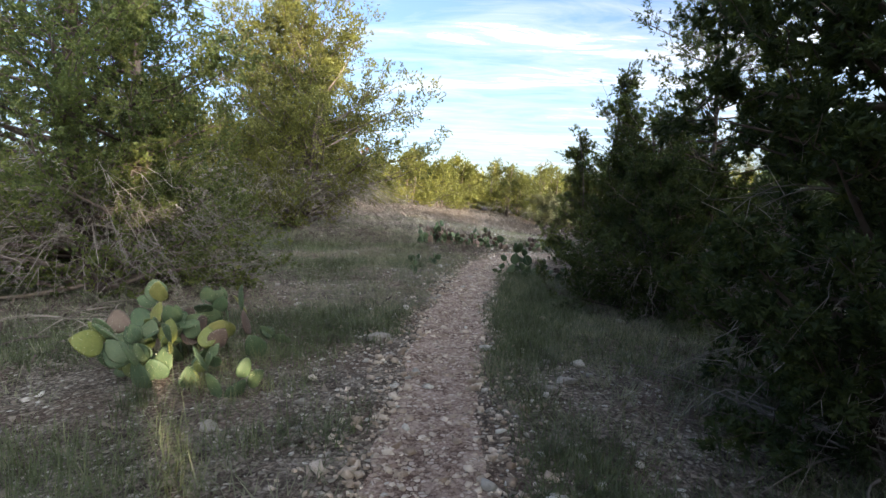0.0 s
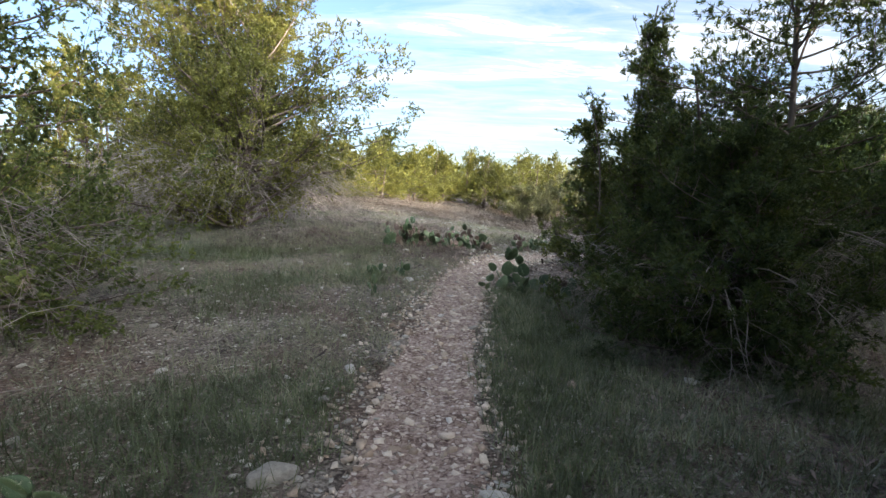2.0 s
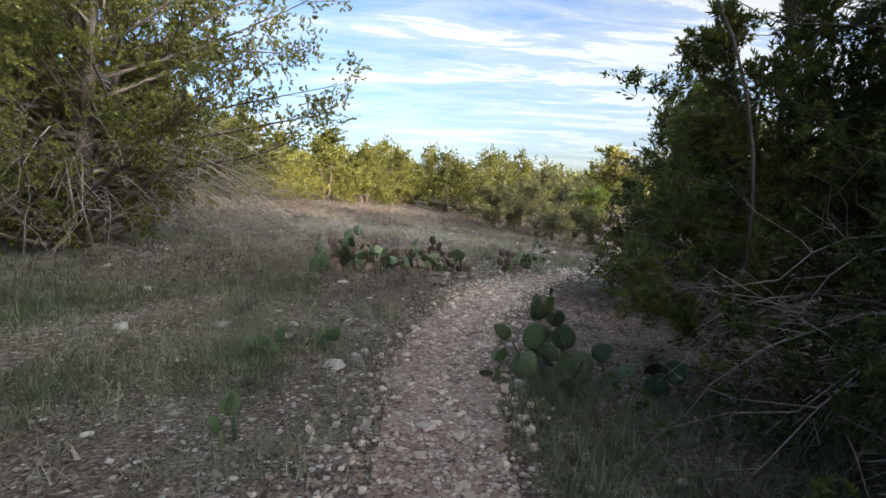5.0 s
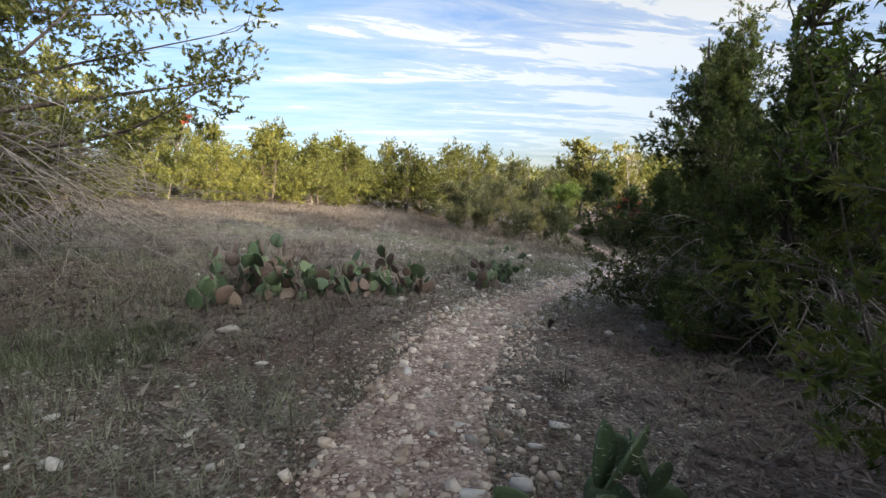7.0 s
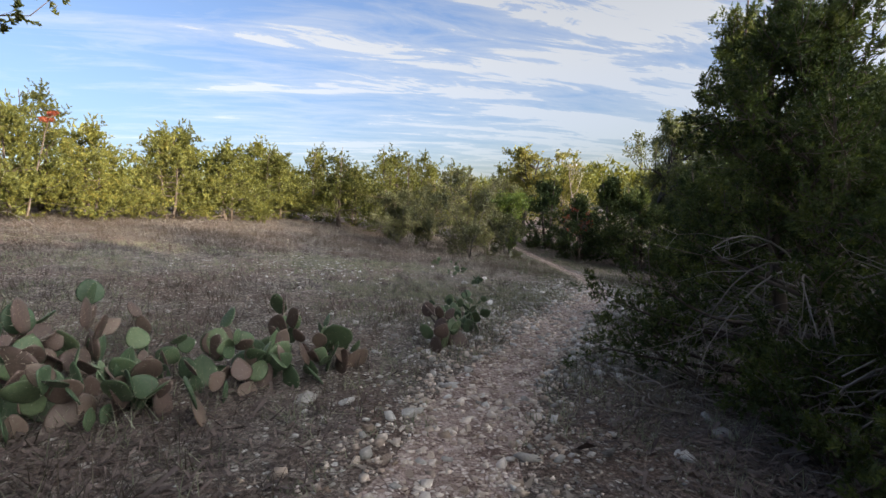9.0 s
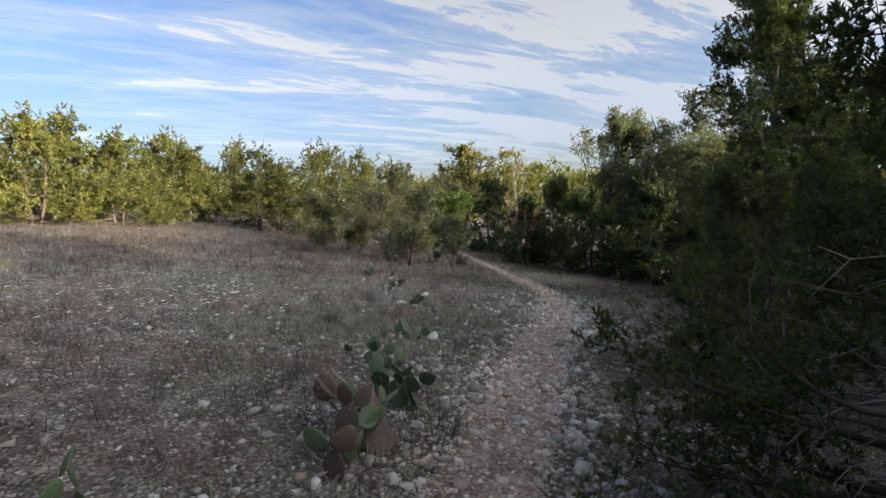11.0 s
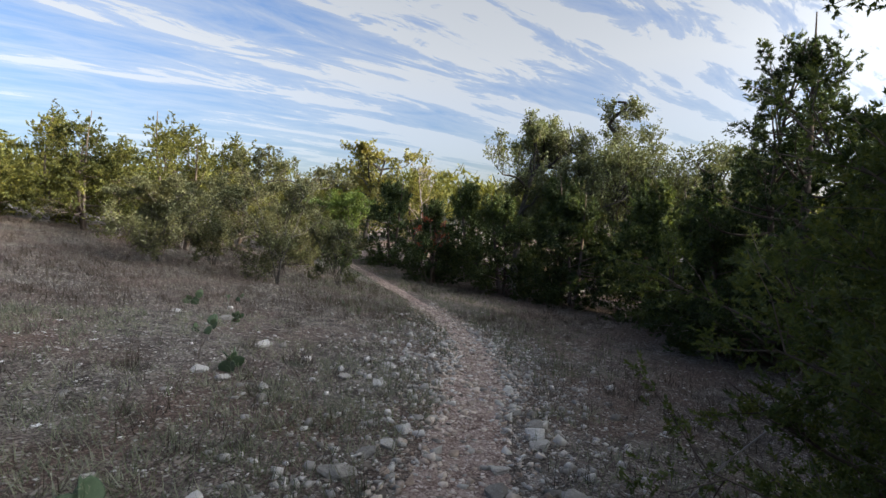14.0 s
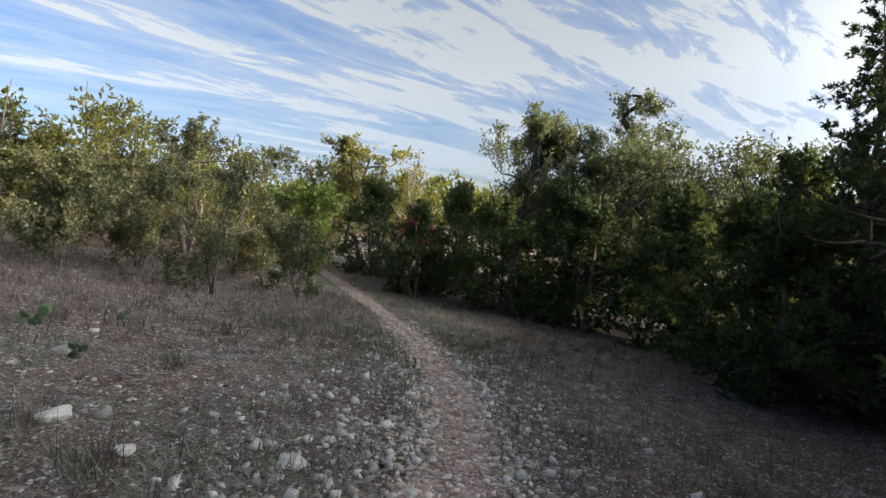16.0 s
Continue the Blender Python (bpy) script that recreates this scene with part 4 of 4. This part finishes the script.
def big_rocks():
    """Single pale limestone rocks; half sunk."""
    rng = np.random.RandomState(5)
    shapes = []
    for k in range(6):
        bm = bmesh.new()
        bmesh.ops.create_icosphere(bm, subdivisions=3, radius=0.5)
        off = Vector((k * 3.1, 1.7, 0.4))
        cuts = [(Vector(rng.normal(0, 1, 3)).normalized(), rng.uniform(0.24, 0.42)) for _ in range(11)]
        for v in bm.verts:
            n = v.co.normalized()
            v.co *= 1 + 0.34 * noise.noise(n * 1.3 + off) + 0.13 * noise.noise(n * 3.4 + off) + 0.05 * noise.noise(n * 9 + off)
            for d, far in cuts:
                v.co -= d * max(0.0, v.co.dot(d) - far) * 0.75
            v.co += n * 0.03 * noise.noise(n * 7 + off)
            v.co.z *= 0.55
            v.co.y *= 0.85
        me = bpy.data.meshes.new("limestone_rock")
        bm.to_mesh(me)
        bm.free()
        me.materials.append(ROCK)
        shapes.append(me)
    spots = [(-0.68, 5.37, 0.26), (-0.62, 6.4, 0.14), (0.53, 5.2, 0.17), (-2.1, 4.15, 0.2), (-3.9, 4.05, 0.27), (2.6, 7.0, 0.16), (-1.55, 3.2, 0.16), (-0.6, 12.2, 0.24), (-1.3, 12.6, 0.2), (-2.2, 12.4, 0.2),
             (1.1, 4.2, 0.2), (0.95, 4.0, 0.15), (1.35, 4.7, 0.18), (1.7, 16.7, 0.24), (2.0, 16.6, 0.16), (2.45, 16.35, 0.2), (4.7, 15.5, 0.24), (4.1, 15.3, 0.16), (6.2, 24.4, 0.22), (5.6, 21.6, 0.24), (5.9, 21.5, 0.2), (7.6, 24.8, 0.2), (8.3, 25.4, 0.17), (8.6, 24.3, 0.24),
             (7.2, 25.5, 0.24), (8.0, 23.6, 0.24), (8.35, 23.4, 0.2), (7.7, 23.9, 0.2), (9.6, 23.0, 0.22), (7.5, 21.0, 0.24), (7.8, 21.3, 0.2), (7.9, 20.6, 0.28), (7.3, 27.7, 0.3), (6.6, 28.2, 0.2), (-0.2, 14.9, 0.2), (-2.6, 14.0, 0.2), (6.95, 21.96, 0.22), (7.2, 22.05, 0.2), (6.6, 21.7, 0.26), (8.7, 21.75, 0.28), (8.9, 21.9, 0.22), (8.5, 21.5, 0.24), (6.37, 24.1, 0.2), (-0.06, 11.5, 0.22), (0.15, 11.6, 0.14), (-0.2, 12.3, 0.14)]
    for x, y, s in spots:
        ob = new("limestone_rock", shapes[rng.randint(6)])
        ob.matrix_basis = pose(x, y, at(x, y) + 0.05 * s, rng.uniform(-15, 15), rng.uniform(-15, 15), rng.uniform(0, 360)) @ Matrix.Diagonal((s * 1.15, s, s * 0.9, 1))
        tagged(ob, "pale grey weathered limestone rock half sunk in soil", "rock", "limestone rocks")


def scatter_gravel(name, label, rng, x, y, s, mat, seed, round_ones=False):
    """Many small stones in one mesh."""
    base, faces = [], []
    for me in stone_meshes(8, mat, seed, round_ones):
        base.append(np.array([v.co[:] for v in me.vertices]))
        faces.append([p.vertices[:] for p in me.polygons])
        bpy.data.meshes.remove(me)
    base, faces = np.array(base), np.array(faces)
    n = len(x)
    a = rng.uniform(0, 6.28, n)
    kind = rng.randint(0, 8, n)
    pick = base[kind] * s[:, None, None]
    ca, sa = np.cos(a)[:, None], np.sin(a)[:, None]
    vx = pick[..., 0] * ca - pick[..., 1] * sa + x[:, None]
    vy = pick[..., 0] * sa + pick[..., 1] * ca + y[:, None]
    vz = pick[..., 2] + (height(x, y) + s * 0.1)[:, None]
    v = np.stack([vx, vy, vz], -1).reshape(-1, 3)
    f = (faces[kind] + (np.arange(n) * base.shape[1])[:, None, None]).reshape(-1, 3)
    return tagged(new(name, tri_mesh(name, v, f, [mat])), label, "stones", kind="stuff")


def build_stones():
    rng = np.random.RandomState(9)
    # along the trail
    n = 23000
    i = rng.randint(10, len(PATHLINE) - 30, n)
    x = PATHLINE[i, 0] + rng.uniform(-0.3, 0.3, n) + rng.normal(0, 0.34, n)
    y = PATHLINE[i, 1] + rng.uniform(-0.5, 0.5, n)
    s = np.clip(rng.lognormal(-3.85, 0.55, n), 0.01, 0.09)
    scatter_gravel("trail_gravel", "loose pinkish limestone gravel on the path", rng, x, y, s, PINKROCK, 3)
    # both sides of the trail, in drifts
    x, y = rng.uniform(-5.5, 16, 40000), rng.uniform(1.5, 32, 40000)
    g = trail_gap(x, y)
    want = 0.26 + 0.36 * waves(x, y, 1.1, 12) + 0.5 * np.exp(-((g - 0.55) / 0.45) ** 2) + 0.35 * np.exp(-(((x - 7) / 3) ** 2) - ((y - 23) / 4) ** 2)
    want = np.where((y > 19) & (g > 1.6), want * 0.55, want)
    want = np.where((x > np.interp(y, LINE[:, 1], LINE[:, 0]) + 1.3) & (y < 18), want * 0.4, want)
    want = want * (1 - 0.75 * np.exp(-(((x + 0.6) / 2.2) ** 4) - ((y - 16.2) / 1.8) ** 4))
    ok = (rng.uniform(0, 1, 40000) < want) & (g < 6.5)
    x, y = x[ok], y[ok]
    s = np.clip(rng.lognormal(-3.6, 0.62, len(x)), 0.016, 0.14)
    scatter_gravel("scattered_stones", "pale limestone stones scattered over the soil", rng, x, y, s, ROCK, 4, True)
    # rubble where the trail starts down the slope
    n = 5200
    i = rng.randint(92, 150, n)
    x = PATHLINE[i, 0] + rng.normal(0, 0.95, n)
    y = PATHLINE[i, 1] + rng.normal(0, 0.95, n)
    s = np.clip(rng.lognormal(-3.35, 0.5, n), 0.02, 0.11)
    ok = (trail_gap(x, y) > 0.3) | (rng.uniform(0, 1, n) < 0.3)
    x, y, s = x[ok], y[ok], s[ok]
    scatter_gravel("rubble", "pale limestone rubble along the descending path", rng, x, y, s, ROCK, 14)
    # single stones of the trail that can be told apart
    shapes = stone_meshes(8, PINKROCK, 6, True)
    i = rng.randint(14, 130, 260)
    for k in i:
        x = PATHLINE[k, 0] + rng.normal(0, 0.36)
        y = PATHLINE[k, 1] + rng.uniform(-0.4, 0.4)
        s = rng.uniform(0.045, 0.10)
        ob = part("stone", shapes[rng.randint(8)], trail)
        ob.matrix_basis = pose(x, y, at(x, y) + 0.15 * s, rng.uniform(-20, 20), rng.uniform(-20, 20), rng.uniform(0, 360)) @ Matrix.Scale(s, 4)


# ---------------- grass ----------------
def grass(name, label, mat, x, y, blades, length, width, seed, lean=0.55, clump=0.07):
    rng = np.random.RandomState(seed)
    n = len(x)
    z = height(x, y)
    a = rng.uniform(0, 6.28, (n, blades))
    off = rng.normal(0, clump, (n, blades, 2))
    ln = length[:, None] * rng.uniform(0.45, 1.15, (n, blades))
    tilt = np.clip(rng.normal(lean, 0.34, (n, blades)), 0.08, 1.48)
    bx, by = x[:, None] + off[..., 0], y[:, None] + off[..., 1]
    bz = np.repeat(z[:, None], blades, 1) - 0.01
    dx, dy = np.cos(a) * np.sin(tilt), np.sin(a) * np.sin(tilt)
    up = np.cos(tilt)
    sx, sy = -np.sin(a) * width, np.cos(a) * width
    base1 = np.stack([bx - sx, by - sy, bz], -1)
    base2 = np.stack([bx + sx, by + sy, bz], -1)
    tip = np.stack([bx + dx * ln, by + dy * ln, bz + np.maximum(up * ln, 0.015)], -1)
    tip[..., 2] = np.maximum(tip[..., 2], bz + 0.012)
    v = np.stack([base1, base2, tip], 2).reshape(-1, 3)
    f = np.arange(len(v), dtype=np.int32).reshape(-1, 3)
    return tagged(new(name, tri_mesh(name, v, f, [mat])), label, "grass", kind="stuff")


def build_grass():
    rng = np.random.RandomState(77)

    def spots(n, x0, x1, y0, y1, want):
        x, y = rng.uniform(x0, x1, n), rng.uniform(y0, y1, n)
        g = trail_gap(x, y)
        ok = (rng.uniform(0, 1, n) < want(x, y, g)) & (g > 0.5 + 0.15 * waves(x, y, 2.0, 31))
        return x[ok], y[ok]

    x, y = spots(30000, -6, 10, 1.0, 28, lambda x, y, g: (0.6 + 0.8 * waves(x, y, 1.1, 21)) * np.where(y < 14, 1.0, 0.45))
    grass("dry_grass", "short dry greyish-tan grass over stony soil", GREYGRASS, x, y, 14, rng.uniform(0.1, 0.27, len(x)), 0.0042, 1, 1.0, 0.06)
    x, y = spots(17000, -12, 23, 13, 36, lambda x, y, g: (0.5 + 0.6 * waves(x, y, 0.8, 22)) * np.where((y < 27) & (x > 1), 0.6, 1.0))
    grass("dry_grass", "dry tan grass across the open clearing", DRYGRASS, x, y, 16, rng.uniform(0.14, 0.36, len(x)), 0.0044, 2, 0.98, 0.07)
    x, y = spots(9000, -12, 14, 28, 44, lambda x, y, g: 0.8 + x * 0)
    grass("dry_grass", "tall dry golden grass below the far trees", DRYGRASS, x, y, 8, rng.uniform(0.16, 0.34, len(x)), 0.006, 3, 0.9, 0.2)
    x, y = spots(16000, 0.4, 4.0, 1.5, 11.5, lambda x, y, g: np.clip(0.62 + 0.85 * waves(x, y, 2.1, 23) - 0.2 * np.abs(g - 0.9), 0, 1))
    grass("green_grass", "fresh green grass along the path's edge", GREENGRASS, x, y, 10, rng.uniform(0.08, 0.24, len(x)), 0.004, 4, 0.9, 0.07)
    x, y = spots(5000, -9, -0.8, 11.5, 20, lambda x, y, g: np.clip(0.35 + 0.8 * waves(x, y, 0.7, 24) + 0.9 * np.exp(-((y - 14.2) / 1.6) ** 2) * (x < -2.5), 0, 1))
    grass("green_grass", "grey-green grass at the foot of a juniper", GREYGRASS, x, y, 9, rng.uniform(0.1, 0.26, len(x)), 0.003, 5, 0.5)
    x, y = spots(1600, -4.2, -1.0, 2.2, 5.0, lambda x, y, g: np.clip(0.3 + 0.9 * waves(x, y, 2.0, 25), 0, 1))
    grass("green_grass", "long green grass round the prickly pears", GREENGRASS, x, y, 11, rng.uniform(0.1, 0.3, len(x)), 0.0035, 6, 0.7)
    x, y = spots(5000, 10, 24, 23, 42, lambda x, y, g: np.clip(1.0 - 0.2 * g, 0, 1) * (x > 9))
    grass("green_grass", "green grass along the descending trail", GREENGRASS, x, y, 9, rng.uniform(0.12, 0.3, len(x)), 0.004, 7, 0.5, 0.1)
    x, y = spots(20000, -6.5, -0.5, 3.0, 15, lambda x, y, g: np.clip(0.15 + 1.1 * waves(x, y, 1.3, 26), 0, 1))
    grass("green_grass", "grey-green grass tufts on stony soil", GREENGRASS, x, y, 9, rng.uniform(0.1, 0.25, len(x)), 0.004, 8, 0.95, 0.08)
    x, y = spots(6000, 2.0, 9.5, 17.5, 26, lambda x, y, g: np.clip(0.05 + 1.0 * waves(x, y, 1.3, 27), 0, 1))
    grass("green_grass", "grey-green weeds on stony soil", GREENGRASS, x, y, 8, rng.uniform(0.06, 0.2, len(x)), 0.0034, 9, 0.9, 0.07)
    # single tall tufts of dry grass
    for px, py, ln in ((7.4, 24.6, 0.5), (7.0, 25.4, 0.4), (5.6, 24.6, 0.45), (8.3, 27.2, 0.45), (4.3, 22.6, 0.4), (9.3, 29.0, 0.45), (3.3, 19.9, 0.35), (-2.3, 3.6, 0.4), (-2.0, 3.9, 0.34), (-1.2, 13.2, 0.35), (2.6, 13.6, 0.3)):
        grass("grass_tuft", "tall arching tuft of dry straw-coloured grass", DRYGRASS if py > 6 else GREENGRASS, np.array([px]), np.array([py]), 110, np.array([ln]), 0.003, int(px * 10 + 200), 0.75, 0.09)
    # white wildflowers in the clearing
    x, y = rng.normal(2.4, 1.2, 140), rng.normal(24.2, 1.0, 140)
    z = height(x, y) + rng.uniform(0.1, 0.24, 140)
    v, f = [], []
    for i in range(140):
        c = np.array([x[i], y[i], z[i]])
        for k in range(5):
            a = k * 1.2566 + i
            b = len(v)
            d, e = np.array([math.cos(a), math.sin(a), 0.25]), np.array([-math.sin(a), math.cos(a), 0])
            v += [c, c + d * 0.022 - e * 0.011, c + d * 0.04, c + d * 0.022 + e * 0.011]
            f.append((b, b + 1, b + 2, b + 3))
    tagged(new("wildflowers", tri_mesh("wildflowers", v, f, [FLOWER])), "small white wildflowers in dry grass", "flowers", kind="stuff")


def fallen_twigs(x, y, n, reach, seed, label):
    rng = np.random.RandomState(seed)
    t = Tubes()
    for _ in range(n):
        a = np.array([*rng.normal(0, reach * 0.3, 2), 0.03 + abs(rng.normal(0, 0.05))])
        b = a + np.array([*rng.normal(0, reach * 0.5, 2), rng.normal(0, 0.05)])
        for p in (a, b):
            p[2] = p[2] + at(x + p[0], y + p[1]) - at(x, y)
        b[2] = max(b[2], at(x + b[0], y + b[1]) - at(x, y) + 0.02)
        t.add(curve_points(a, b, np.array([*rng.normal(0, 0.06, 2), abs(rng.normal(0, 0.04))]), 6), rng.uniform(0.004, 0.012), 0.003, 5)
    ob = new("dead_branches", t.mesh("dead_branches", DEAD))
    ob.matrix_basis = pose(x, y, at(x, y))
    tagged(ob, label, "branches", kind="stuff")


fallen_twigs(3.5, 11.4, 26, 0.9, 1, "grey dead branches lying under a juniper")
fallen_twigs(2.7, 3.2, 40, 0.8, 2, "pale dead twigs heaped at a juniper's foot")
fallen_twigs(-4.0, 5.6, 40, 1.0, 3, "dead twigs and litter below a juniper")
fallen_twigs(5.0, 16.3, 24, 0.7, 4, "grey dead twigs beside the path")
fallen_twigs(-0.3, 7.2, 9, 0.3, 5, "thin dead twigs on stony soil")
fallen_twigs(8.0, 26.5, 14, 0.5, 6, "grey dead twigs on stony soil")
big_rocks()
build_grass()
build_stones()


def leaf_litter():
    """Fallen needles, bark and leaf bits, flat on the soil."""
    rng = np.random.RandomState(404)
    n = 60000
    x, y = rng.uniform(-5.5, 12, n), rng.uniform(1.6, 31, n)
    g = trail_gap(x, y)
    ok = rng.uniform(0, 1, n) < np.clip(1.05 - 0.11 * g, 0.1, 1) * np.where(g < 0.45, 0.35, 1)
    x, y = x[ok], y[ok]
    n = len(x)
    a, s = rng.uniform(0, 6.28, n), rng.lognormal(-3.6, 0.4, n)
    w = s * rng.uniform(0.15, 0.5, n)
    z = height(x, y) + rng.uniform(0.004, 0.022, n)
    p = np.stack([x, y, z], 1)
    d = np.stack([np.cos(a), np.sin(a), rng.normal(0, 0.25, n)], 1) * s[:, None]
    e = np.stack([-np.sin(a), np.cos(a), rng.normal(0, 0.3, n)], 1) * w[:, None]
    v = np.stack([p - d - e, p - d + e, p + d], 1).reshape(-1, 3)
    f = np.arange(len(v), dtype=np.int32).reshape(-1, 3)
    tagged(new("leaf_litter", tri_mesh("leaf_litter", v, f, [LITTER])), "dry brown and grey leaf litter on the soil", "litter", kind="stuff")


def dark_litter(x, y, reach_x, reach_y, n, seed, label):
    """Brown stalks, husks and twig bits lying thick on the soil."""
    rng = np.random.RandomState(seed)
    x, y = rng.normal(x, reach_x, n), rng.normal(y, reach_y, n)
    ok = trail_gap(x, y) > 0.75
    x, y = x[ok], y[ok]
    n = len(x)
    a, s = rng.uniform(0, 6.28, n), rng.lognormal(-3.1, 0.45, n)
    w = s * rng.uniform(0.07, 0.2, n)
    p = np.stack([x, y, height(x, y) + rng.uniform(0.006, 0.04, n)], 1)
    d = np.stack([np.cos(a), np.sin(a), rng.normal(0, 0.3, n)], 1) * s[:, None]
    e = np.stack([-np.sin(a), np.cos(a), rng.normal(0, 0.3, n)], 1) * w[:, None]
    v = np.stack([p - d - e, p - d + e, p + d], 1).reshape(-1, 3)
    f = np.arange(len(v), dtype=np.int32).reshape(-1, 3)
    tagged(new("leaf_litter", tri_mesh("leaf_litter", v, f, [HUSK])), label, "litter", kind="stuff")


LITTER = plain_material("litter", (0.06, 0.046, 0.037), (0.30, 0.25, 0.205), 0.9)
leaf_litter()
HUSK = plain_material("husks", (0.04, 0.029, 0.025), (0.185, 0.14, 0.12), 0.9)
dark_litter(-0.6, 16.0, 1.7, 1.2, 17000, 405, "dark brown stalks and husks round prickly pears")
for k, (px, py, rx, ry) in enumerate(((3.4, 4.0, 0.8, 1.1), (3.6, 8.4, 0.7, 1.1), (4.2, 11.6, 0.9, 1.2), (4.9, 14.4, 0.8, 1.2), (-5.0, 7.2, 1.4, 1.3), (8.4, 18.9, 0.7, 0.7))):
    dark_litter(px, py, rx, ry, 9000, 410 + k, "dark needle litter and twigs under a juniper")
